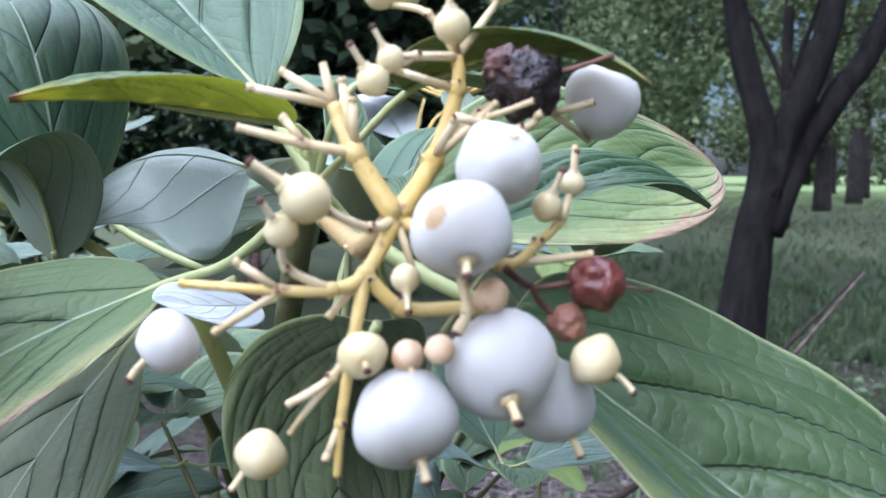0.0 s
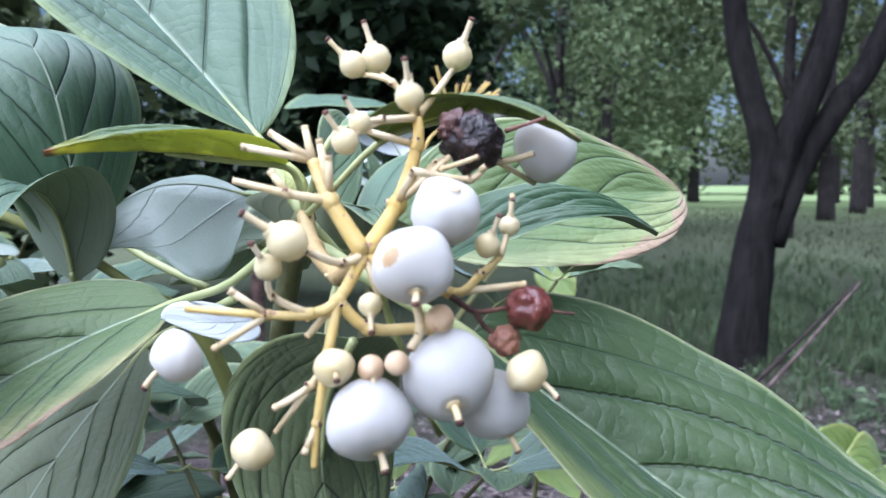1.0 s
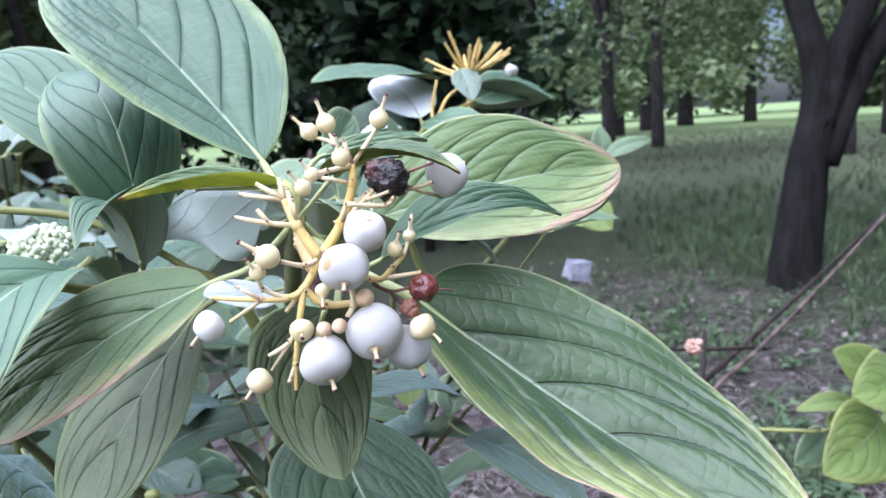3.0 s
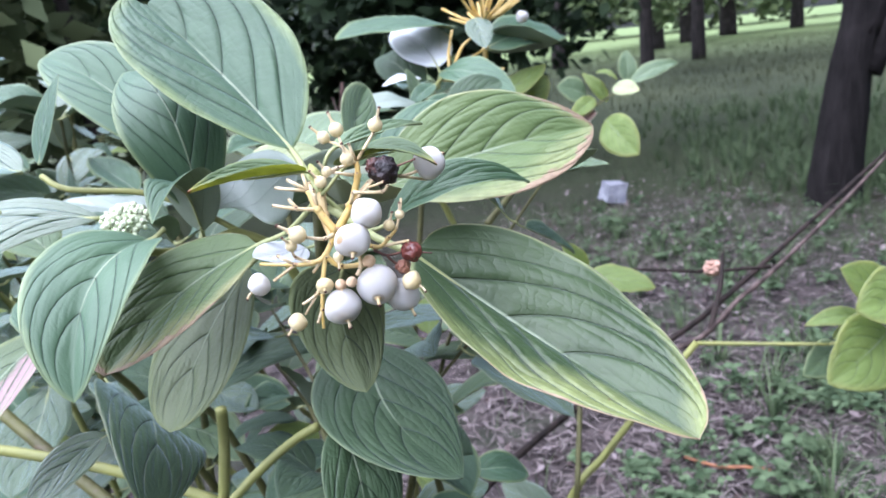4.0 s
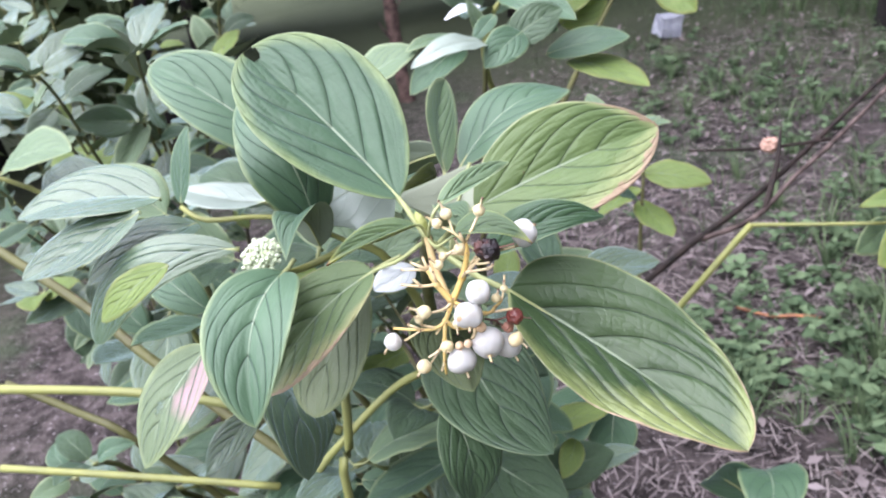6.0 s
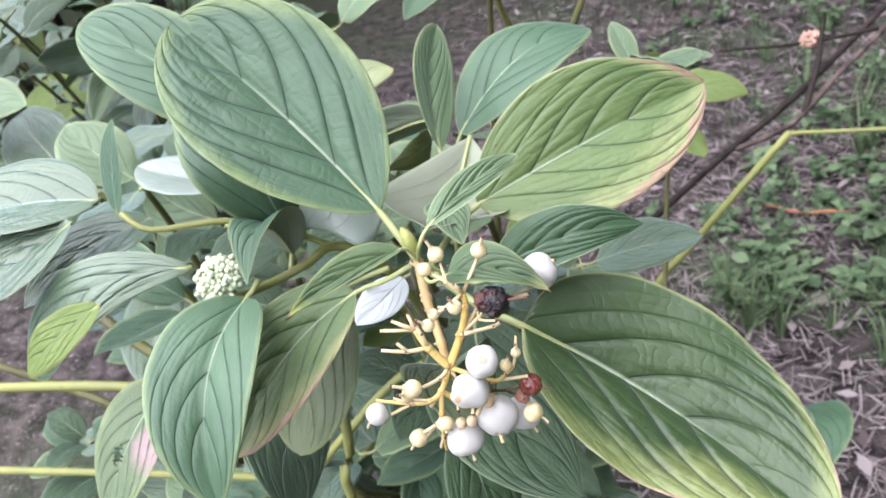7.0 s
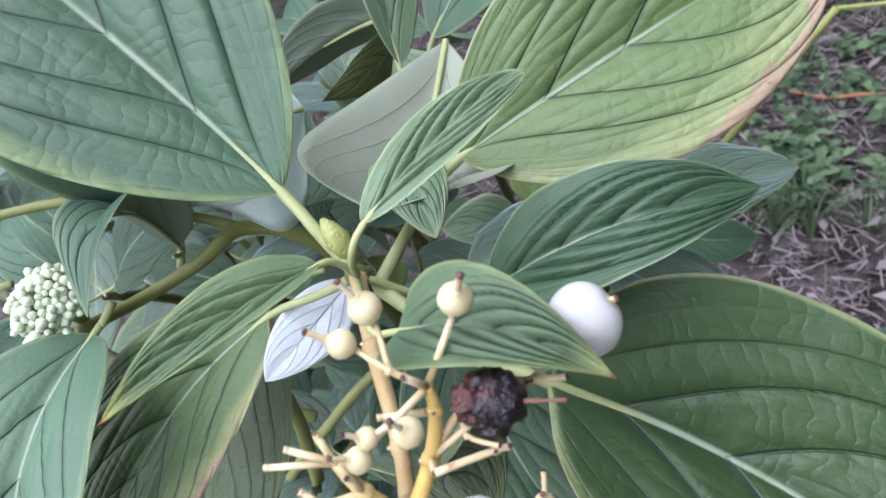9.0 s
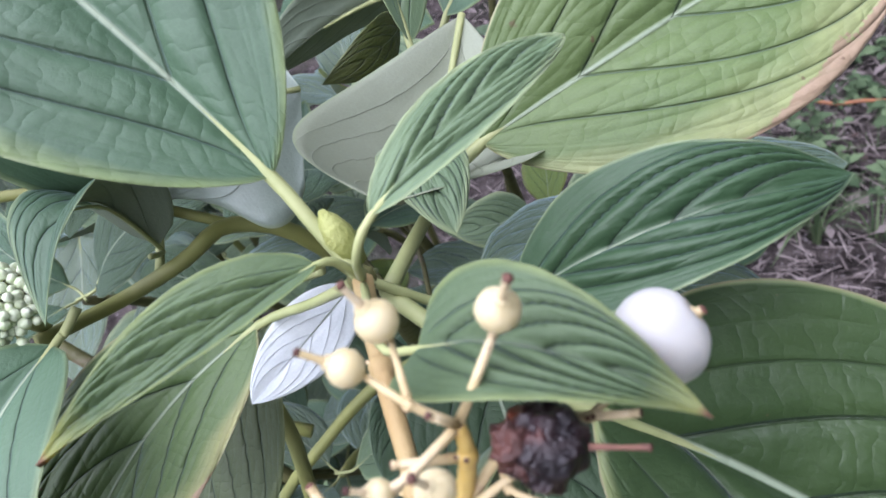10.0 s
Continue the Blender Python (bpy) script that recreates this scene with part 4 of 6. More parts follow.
LINES += [("a1a q1", 0.0006, 0.0004), ("a1a q2", 0.0005, 0.0004), ("a1s q3", 0.0005, 0.0004), ("u1 q4", 0.0005, 0.0004), ("u3 q5", 0.0005, 0.00035), ("u2 q6", 0.0005, 0.0004), ("r1 q7", 0.0005, 0.0004),
          ("d4 q8", 0.0004, 0.0004), ("d1 q9", 0.0005, 0.0004), ("Hc q10", 0.0005, 0.0003), ("u1 q11", 0.0005, 0.0004), ("d1 q12", 0.0005, 0.0004), ("w3 q13", 0.0004, 0.0004), ("w1 q14 q15", 0.0004, 0.0003), ("q4 q16 q17", 0.0005, 0.0004)]
lines = [([PTS[k] for k in ks.split()], a, b) for ks, a, b in LINES]
lines = [(p, a * (0.95 if a > 0.0008 else 0.8), c * 0.8) for p, a, c in lines]
stalks(shrub, [([NODE, (-0.0125, 0.083, 0.6455), (-0.0075, 0.070, 0.6435), (-0.0042, 0.0605, 0.6462)], 0.0012, 0.0009)], "main_stalk", "tan main stalk of the fruit cluster", M_STALK_TAN)
lines.append(([(0.0014, 0.0565, 0.6424), (0.0018, 0.0548, 0.6404), (0.0010, 0.0540, 0.6388)], 0.00045, 0.0004))
lines.append(([PTS["d1"], (-0.003, 0.0575, 0.6400), (0.0027, 0.0580, 0.6399), (0.0046, 0.0585, 0.638)], 0.0006, 0.0005))
fruit = stalks(shrub, lines, "fruit_stalk", "branched yellow fruit stalks with dry stubs", M_STALK)
berry(fruit, (0.0041, 0.0560, 0.6508), 0.0032, (0.3, -0.5, 0.8), M_WHITE, stub=0.0)
berry(fruit, (0.0014, 0.0532, 0.6463), 0.00365, (0.05, -0.75, -0.62), M_WHITE, stub=0.6, scar=(-0.50, -0.80, 0.30), label="waxy white berry with a tan scar")
berry(fruit, (0.0046, 0.0561, 0.6361), 0.0042, (0.08, -0.80, -0.58), M_WHITE)
berry(fruit, (-0.0027, 0.0535, 0.6327), 0.0038, (0.35, -0.5, -0.75), M_WHITE)
berry(fruit, (0.0083, 0.0600, 0.6323), 0.0036, (0.5, -0.3, -0.8), M_WHITE)
berry(fruit, (-0.0204, 0.0565, 0.6376), 0.0024, (-0.75, -0.3, -0.6), M_WHITE)
berry(fruit, (0.0150, 0.0739, 0.6571), 0.00365, (0.6, 0.2, 0.3), M_WHITE, stub=0.3)
berry(fruit, (0.0114, 0.0565, 0.6362), 0.0020, (0.75, -0.3, -0.55), M_CREAM)
berry(fruit, (-0.0140, 0.0577, 0.6285), 0.0020, (-0.7, -0.2, -0.7), M_CREAM)
berry(fruit, (-0.0056, 0.0532, 0.6375), 0.0017, (0.2, -0.8, -0.3), M_CREAM, stub=0.3)
berry(fruit, (-0.0025, 0.0535, 0.6373), 0.0012, (0.2, -0.6, -0.6), M_PEACH, stub=0.6, name="unripe_berry", label="small peach-coloured unripe berry")
berry(fruit, (-0.0002, 0.0535, 0.6377), 0.0011, (-0.2, -0.3, 0.5), M_PEACH, stub=0.0, name="unripe_berry", label="small peach-coloured unripe berry")
berry(fruit, (0.0035, 0.0550, 0.6414), 0.0013, (0.1, -0.1, 0.95), M_PEACH, stub=0.0, name="unripe_berry", label="small peach-coloured unripe berry")
small_fruit(fruit, (-0.0094, 0.0524, 0.6485), 0.0018, (-0.7, -0.3, 0.5))
small_fruit(fruit, (-0.0112, 0.0530, 0.6462), 0.0012, (-0.3, -0.6, 0.7))
small_fruit(fruit, (0.0007, 0.0598, 0.6614), 0.0014, (-0.1, -0.3, 0.9))
small_fruit(fruit, (0.0053, 0.0695, 0.6667), 0.0016, (0.35, -0.2, 0.85))
small_fruit(fruit, (-0.0033, 0.0698, 0.6665), 0.0016, (-0.3, 0.0, 0.9))
small_fruit(fruit, (-0.0054, 0.0668, 0.6654), 0.0014, (-0.7, -0.1, 0.7))
small_fruit(fruit, (-0.0041, 0.0610, 0.6591), 0.0011, (-0.4, -0.3, 0.7))
small_fruit(fruit, (-0.0054, 0.0600, 0.6573), 0.0013, (-0.5, -0.4, 0.8))
small_fruit(fruit, (-0.0027, 0.0555, 0.6425), 0.0011, (0.1, -0.6, -0.8))
small_fruit(fruit, (0.0079, 0.0580, 0.6477), 0.0012, (0.3, -0.2, 0.8))
small_fruit(fruit, (0.0100, 0.0595, 0.6494), 0.0010, (0.1, -0.2, 0.95))
dry_berry(fruit, (0.0067, 0.0650, 0.6575), 0.0031, M_BLACK, 3.0, 0.28, "black shrivelled berry", tail=(1.15, -0.3, 0.35))
dry_berry(fruit, (0.0051, 0.0643, 0.6586), 0.0019, M_RUST, 5.0, 0.45, "rust-brown dried skin of the black berry", name="dried_skin")
dry_berry(fruit, (0.0117, 0.0584, 0.6418), 0.0022, M_RED, 7.0, 0.16, "dark red shrivelled berry", tail=(0.95, -0.2, -0.1))
dry_berry(fruit, (0.0096, 0.0585, 0.6387), 0.0015, M_BROWN, 11.0, 0.24, "brown shrivelled berry")
dark = [([(0.0046, 0.0560, 0.6432), (0.0068, 0.0575, 0.6416), (0.0098, 0.0582, 0.6419)], 0.00032, 0.00022), ([(0.0068, 0.0575, 0.6416), (0.0075, 0.0580, 0.6403), (0.0088, 0.0584, 0.6392)], 0.00028, 0.00024)]
for ln, a, b in dark:
    branch(fruit, ln, np.linspace(a, b, len(ln)), M_STALK_TIP, name="withered_stalk", label="thin blackish withered fruit stalk", sides=7)


# ---- flower head and its side shoot ----
def flower_head(parent, center, r, n, seed, up=(0, -0.4, 0.9), name="flower_head", label="", mat=None):
    """A domed head of small round flower buds on short stalks."""
    rs = np.random.RandomState(seed)
    c = np.asarray(center, float)
    u = unit(up)
    pieces = [(*tube([c - u * r * 1.6, c - u * r * 0.3], [r * 0.16, r * 0.2], 8), 1)]
    for i in range(n):
        z = 1 - 1.25 * (i + 0.5) / n
        a = i * 2.399963
        q = math.sqrt(max(0.0, 1 - z * z))
        e1 = unit(np.cross(u, (0.2, 0.9, 0.3)))
        e2 = np.cross(u, e1)
        d = q * math.cos(a) * e1 + q * math.sin(a) * e2 + z * 0.7 * u
        p = c + d * r * (0.78 + 0.4 * rs.rand())
        b = r * (0.10 + 0.09 * rs.rand())
        pieces.append((*lathe([(-b, b * 0.1), (-b * 0.7, b * 0.7), (0, b), (b * 0.7, b * 0.75), (b * 1.1, b * 0.1)], p, d + 0.3 * u, 8), 0))
        pieces.append((*tube([c, p - unit(d) * b * 0.6], [b * 0.2, b * 0.25], 5, False), 1))
    V, F, I = join(pieces)
    return part_of(name, mesh_of(name, V, F, [mat or M_BUD, M_PETIOLE], I), parent, label)


flower_head(shrub, (-0.0718, 0.0992, 0.6447), 0.0056, 120, 4, label="dense head of pale greenish-white flower buds")

V, F = lathe([(-0.0030, 0.0012), (-0.0012, 0.0017), (0.0010, 0.0018), (0.0028, 0.0012), (0.0042, 0.0003)], (-0.0168, 0.0950, 0.6525), (-0.3, 0.25, 0.85), 14)
part_of("bud", mesh_of("bud", V, F, [soft_mat("end_bud", (0.22, 0.24, 0.06), (0.32, 0.34, 0.11), 500, 0.5, 0.4, 0.0003)]), shrub, "plump yellow-green end bud")

# ---- branches of the shrub ----
branch(shrub, [NODE, (-0.019, 0.100, 0.640), (-0.028, 0.125, 0.60), (-0.035, 0.155, 0.50), (-0.03, 0.20, 0.30), (-0.05, 0.26, 0.0)], [0.0016, 0.0018, 0.002, 0.0026, 0.0035, 0.0045], M_BRANCH)
branch(shrub, [(-0.0718, 0.1000, 0.637), (-0.0654, 0.1110, 0.6330), (-0.0555, 0.1165, 0.6346), (-0.0504, 0.1255, 0.6334), (-0.040, 0.130, 0.622), (-0.031, 0.138, 0.58), (-0.033, 0.155, 0.50)], [0.0011, 0.0012, 0.0013, 0.0014, 0.0015, 0.0018, 0.0022], M_BRANCH_Y)

FILL = []
for k in range(9):
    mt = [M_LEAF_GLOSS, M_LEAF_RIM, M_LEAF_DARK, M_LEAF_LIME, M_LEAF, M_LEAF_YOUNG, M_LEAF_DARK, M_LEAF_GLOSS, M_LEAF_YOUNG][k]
    V, F, I, uv = leaf_shape((0, 0, 0), (0, 1, 0), 0.0, (0.10, 0.02, 0.16, 0.07, 0.2, 0.05, 0.13, -0.04, 0.1)[k], (0.03, -0.04, 0.0, 0.06, -0.02, 0.0, 0.04, 0, -0.05)[k],
                             (0.29, 0.27, 0.31, 0.30, 0.26, 0.22, 0.30, 0.28, 0.33)[k], (0.25, 0.4, 0.1, 0.2, 0.45, 0.5, 0.15, 0.3, 0.2)[k], nv=14, nu=5, wave=0.012, seed=50 + k, petiole=(0, -0.18, 0.0))
    # the helper leans the blade towards -y; turn its face to +z
    FILL.append(mesh_of("leaf", V, F, [mt, M_UNDER, M_PETIOLE], I, uv))


def put_leaf(parent, base, tip, kind, face=(0, -0.2, 1)):
    base, tip = np.asarray(base, float), np.asarray(tip, float)
    y = unit(tip - base)
    z = unit(np.asarray(face, float) - y * (np.asarray(face, float) @ y))
    x = np.cross(y, z)
    l = float(np.linalg.norm(tip - base))
    m = Matrix(((x[0] * l, y[0] * l, z[0] * l, base[0]), (x[1] * l, y[1] * l, z[1] * l, base[1]), (x[2] * l, y[2] * l, z[2] * l, base[2]), (0, 0, 0, 1)))
    return part_of("leaf", FILL[kind], parent, m=m)


def shoot(parent, pts, r, leaves, size, seed, mat=None, first=0.25, kinds=(0, 1, 2, 4, 7, 8), crown=3, fall=0.25):
    """A leafy shoot: a bent stem with opposite pairs of leaves and a tuft at its end."""
    rs = np.random.RandomState(seed)
    pts = np.asarray(pts, float)
    branch(parent, pts, np.linspace(r, r * 0.45, len(pts)), mat or M_BRANCH, sides=7)
    seg = np.linalg.norm(np.diff(pts, axis=0), axis=1)
    cum = np.r_[0, np.cumsum(seg)]

    def at(t):
        t = t * cum[-1]
        return np.array([np.interp(t, cum, pts[:, k]) for k in range(3)])
    for j in range(leaves):
        t = first + (0.97 - first) * (j + 0.5) / leaves
        p = at(t)
        d = unit(at(min(t + 0.05, 1)) - at(t - 0.05))
        a = (j % 2) * 1.57 + rs.rand() * 0.7 + seed
        e1 = unit(np.cross(d, (0.2, 0.3, 0.93)))
        e2 = np.cross(d, e1)
        for s in (1, -1):
            o = s * (math.cos(a) * e1 + math.sin(a) * e2)
            o = unit(o + 0.35 * d + np.array([0, -0.15, 0.05]) + 0.25 * rs.randn(3))
            ln = size * (0.7 + 0.55 * rs.rand())
            b = p + o * ln * 0.18
            tip = b + unit(o + np.array([0, 0, -fall - 0.3 * rs.rand()])) * ln
            put_leaf(parent, b, tip, kinds[rs.randint(len(kinds))], np.array([0, -0.25, 1]) + 0.35 * rs.randn(3))
    for j in range(crown):
        a = j * 6.283 / crown + rs.rand() * 0.6
        o = unit(np.array([math.cos(a), math.sin(a) * 0.8 - 0.2, 0.35 + 0.3 * rs.rand()]))
        ln = size * (0.6 + 0.5 * rs.rand())
        b = pts[-1] + o * ln * 0.15
        put_leaf(parent, b, b + unit(o + np.array([0, 0, -0.2])) * ln, kinds[rs.randint(len(kinds))], np.array([0, -0.3, 1]) + 0.25 * rs.randn(3))


ROOT = np.array([-0.08, 0.38, 0.0])


# stems crossing under the leaves
for pts, r, mt in [
        ([(-0.0722, 0.1331, 0.5733), (-0.0733, 0.1329, 0.5603), (-0.0759, 0.1286, 0.5388), (-0.0795, 0.1221, 0.5126), (-0.09, 0.14, 0.30), (-0.09, 0.22, 0.0)], 0.0019, 1),
        ([(-0.0501, 0.1614, 0.5504), (-0.0628, 0.1611, 0.5432), (-0.0828, 0.1554, 0.5272), (-0.1116, 0.1467, 0.4956), (-0.15, 0.16, 0.40)], 0.0018, 1),
        ([(-0.2566, 0.1542, 0.5599), (-0.1921, 0.1628, 0.5475), (-0.1383, 0.1675, 0.5316), (-0.0947, 0.1652, 0.5171)], 0.0022, 1),
        ([(-0.2597, 0.1384, 0.5247), (-0.1928, 0.1463, 0.5095), (-0.1285, 0.1536, 0.4942)], 0.0018, 1),
        ([(-0.2994, 0.2304, 0.604), (-0.244, 0.2156, 0.5675), (-0.2103, 0.2018, 0.5441), (-0.1699, 0.1877, 0.5169), (-0.116, 0.1707, 0.476), (-0.09, 0.19, 0.35), (-0.08, 0.26, 0.0)], 0.0027, 0),
        ([(-0.3238, 0.2207, 0.516), (-0.28, 0.2194, 0.491), (-0.2491, 0.2168, 0.4694), (-0.20, 0.24, 0.35), (-0.15, 0.30, 0.0)], 0.0023, 0),
        ([(-0.0504, 0.1255, 0.6334), (-0.0620, 0.1230, 0.6420), (-0.0764, 0.1205, 0.6492), (-0.0950, 0.114, 0.6530), (-0.1050, 0.1180, 0.6570)], 0.0009, 1)]:
    branch(shrub, pts, r, (M_BRANCH, M_BRANCH_Y)[mt])


def arch(end, root=ROOT, lift=0.08, side=0.0):
    end = np.asarray(end, float)
    mid = 0.5 * (root + end) + np.array([side, 0.0, lift])
    q = root + 0.22 * (end - root) + np.array([side * 0.3, 0, lift])
    return [root, q, mid, 0.25 * mid + 0.75 * end + np.array([0, 0, lift * 0.3]), end]


# shoots behind and under the fruiting shoot
SHOOTS = [
    ((-0.030, 0.415, 0.650), 0.045, 2, 1), ((0.032, 0.483, 0.275), 0.050, 1, 3),
    ((-0.24, 0.42, 0.60), 0.065, 6, 4), ((-0.20, 0.30, 0.52), 0.060, 6, 6), ((-0.10, 0.28, 0.50), 0.060, 5, 7),
    ((-0.30, 0.33, 0.47), 0.065, 6, 8), ((-0.02, 0.30, 0.40), 0.050, 5, 9), ((-0.14, 0.22, 0.44), 0.055, 5, 10),
    ((-0.05, 0.22, 0.40), 0.050, 4, 12), ((-0.22, 0.20, 0.42), 0.060, 5, 13), ((-0.30, 0.24, 0.40), 0.065, 5, 14), ((0.0, 0.34, 0.32), 0.055, 4, 15),
    ((-0.12, 0.36, 0.62), 0.055, 5, 16), ((-0.08, 0.16, 0.34), 0.05, 4, 18), ((-0.20, 0.14, 0.36), 0.055, 4, 19), ((-0.17, 0.26, 0.56), 0.06, 4, 20),
    ((-0.26, 0.28, 0.58), 0.065, 5, 21), ((-0.04, 0.26, 0.50), 0.045, 3, 22),
    
    ((-0.115, 0.20, 0.545), 0.055, 4, 26), ((-0.055, 0.175, 0.52), 0.05, 4, 27), ((-0.015, 0.20, 0.53), 0.045, 3, 28), ((-0.27, 0.20, 0.47), 0.032, 5, 29), ((-0.24, 0.22, 0.43), 0.030, 5, 45), ((-0.31, 0.22, 0.44), 0.034, 5, 46), ((-0.21, 0.19, 0.42), 0.030, 4, 47), ((-0.27, 0.17, 0.39), 0.032, 4, 48), ((-0.33, 0.20, 0.40), 0.034, 4, 49),
    ((-0.09, 0.16, 0.50), 0.05, 3, 30), ((-0.14, 0.17, 0.58), 0.05, 3, 32), ((-0.03, 0.15, 0.46), 0.045, 3, 33), ((-0.19, 0.24, 0.60), 0.055, 4, 35), ((-0.34, 0.30, 0.62), 0.06, 4, 36), ((-0.065, 0.20, 0.59), 0.045, 3, 38), ((-0.03, 0.235, 0.57), 0.045, 3, 40), ((-0.12, 0.22, 0.61), 0.05, 3, 44)]
for end, size, n, sd in SHOOTS:
    rs = np.random.RandomState(sd)
    shoot(shrub, arch(end, ROOT + rs.randn(3) * [0.04, 0.04, 0], 0.05, 0.04 * rs.randn()), 0.0032, n, size, sd, M_BRANCH if sd % 3 else M_BRANCH_Y, kinds=(0, 1, 2, 4, 7, 8) if sd != 9 else (3, 1, 3, 8))
# the second fruiting shoot behind, open, on yellow stalks
branch(shrub, [(0.0, 0.45, 0.50), (-0.030, 0.425, 0.58), (-0.0352, 0.4100, 0.6267), (-0.0285, 0.4000, 0.6439), (-0.0221, 0.4000, 0.6581), (-0.0102, 0.4050, 0.6679)], [0.0024, 0.0022, 0.0018, 0.0016, 0.0014, 0.0011], M_BRANCH_Y)
for pts in ([(-0.0102, 0.4050, 0.6679), (-0.0046, 0.4100, 0.6792), (0.0030, 0.4250, 0.6860)], [(-0.0132, 0.4060, 0.6650), (-0.0132, 0.4100, 0.6767), (-0.0100, 0.4150, 0.6905)], [(-0.0106, 0.4060, 0.6676), (-0.0003, 0.4120, 0.6720), (0.0106, 0.4300, 0.6776)], [(-0.0180, 0.4030, 0.6610), (0.0, 0.4000, 0.6590), (0.0210, 0.4060, 0.6640)]):
    branch(shrub, pts, [0.0011, 0.0010, 0.0008], M_STALK, name="petiole", sides=8)
for geo, top, sd in [
        (((0.0106, 0.4300, 0.6776), (0.0625, 0.5000, 0.6780), 0.35, 0.1, 0.0, 0.22, 0.14, 0.62, 0.80), M_LEAF, 100),
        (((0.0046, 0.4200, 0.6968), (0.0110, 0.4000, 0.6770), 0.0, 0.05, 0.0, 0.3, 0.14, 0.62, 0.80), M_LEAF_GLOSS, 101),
        (((-0.0182, 0.4000, 0.6664), (0.0284, 0.3650, 0.6505), 0.3, 0.12, 0.0, 0.2, 0.14, 0.62, 0.80), M_LEAF, 102),
        (((0.0163, 0.4400, 0.6333), (0.0488, 0.4500, 0.6538), 0.75, 0.06, 0.0, 0.4, 0.14, 0.62, 0.80), M_LEAF_LIME, 103),
        (((-0.0287, 0.3700, 0.6458), (-0.0351, 0.3700, 0.6709), 0.3, 0.06, 0.0, 0.22, 0.14, 0.62, 0.80), M_LEAF_YOUNG, 104),
        (((-0.0284, 0.3800, 0.6640), (-0.0484, 0.3600, 0.6627), -0.2, 0.1, 0.0, 0.15, 0.14, 0.62, 0.80), M_UNDER_W, 105),
        (((-0.0114, 0.3600, 0.6451), (0.0208, 0.3700, 0.6578), 0.6, 0.1, 0.0, 0.34, 0.14, 0.62, 0.80), M_LEAF_DARK, 106),
        (((-0.0231, 0.3400, 0.6488), (-0.0601, 0.3000, 0.6505), -0.25, 0.14, 0.0, 0.15, 0.14, 0.62, 0.80), M_LEAF_SILVER, 107),
        (((-0.0182, 0.3600, 0.6612), (-0.0309, 0.3400, 0.6513), -0.4, 0.05, 0.0, 0.2, 0.14, 0.62, 0.80), M_LEAF, 108),
        (((-0.0036, 0.3600, 0.6491), (-0.0249, 0.3300, 0.6377), -0.5, 0.1, 0.0, 0.3, 0.14, 0.62, 0.80), M_LEAF, 109)]:
    leaf(shrub, geo, top, top if top in (M_UNDER_W, M_LEAF_SILVER, M_LEAF_LIME) else None, seed=sd, nv=30, nu=8, wave=0.010)
# the small far shoot with pale young leaves and shrivelled tips
branch(shrub, [(0.0, 0.43, 0.56), (0.03, 0.70, 0.55), (0.0776, 1.0800, 0.5377), (0.1181, 1.1000, 0.5652), (0.1517, 1.1200, 0.5821), (0.1865, 1.1400, 0.5975)], [0.0026, 0.0024, 0.0020, 0.0018, 0.0015, 0.0012], M_BRANCH)
for geo, top, sd in [
        (((0.1169, 1.1200, 0.5895), (0.0732, 1.1000, 0.6053), -0.8, 0.05, 0.0, 0.42, 0.14, 0.62, 0.80), M_LEAF_YOUNG, 120),
        (((0.1480, 1.1200, 0.5742), (0.1129, 1.1200, 0.6200), -0.5, 0.1, 0.0, 0.2, 0.14, 0.62, 0.80), M_LEAF_LIME, 121),
        (((0.1823, 1.1400, 0.5972), (0.1827, 1.1600, 0.6464), 0.3, 0.05, 0.0, 0.3, 0.14, 0.62, 0.80), M_LEAF_YOUNG, 122),
        (((0.1866, 1.1400, 0.5984), (0.2621, 1.1600, 0.6200), 0.5, 0.12, 0.0, 0.17, 0.14, 0.62, 0.80), M_LEAF_YOUNG, 123),
        (((0.1584, 1.1300, 0.5940), (0.1940, 1.1000, 0.5879), 0.6, 0.05, 0.0, 0.3, 0.14, 0.62, 0.80), M_LEAF_CREAM, 124),
        (((0.1422, 1.1000, 0.5499), (0.1829, 1.0500, 0.4998), 0.9, 0.06, 0.0, 0.36, 0.14, 0.62, 0.80), M_LEAF_LIME, 125),
        (((0.1345, 1.1300, 0.6185), (0.1635, 1.1100, 0.6063), 0.2, 0.2, 0.0, 0.15, 0.14, 0.62, 0.80), M_LEAF_LIME, 126),
        (((0.1283, 1.1100, 0.5823), (0.0890, 1.0800, 0.5582), -0.6, 0.08, 0.0, 0.24, 0.14, 0.62, 0.80), M_LEAF_LIME, 127),
        (((0.1275, 1.1100, 0.5690), (0.0776, 1.0900, 0.5541), -0.6, 0.08, 0.0, 0.16, 0.14, 0.62, 0.80), M_PINK, 128),
        (((0.1297, 1.1100, 0.5629), (0.0949, 1.0900, 0.5379), -0.6, 0.08, 0.0, 0.14, 0.14, 0.62, 0.80), M_PINK, 129)]:
    leaf(shrub, geo, top, top, seed=sd, nv=24, nu=6, wave=0.014)
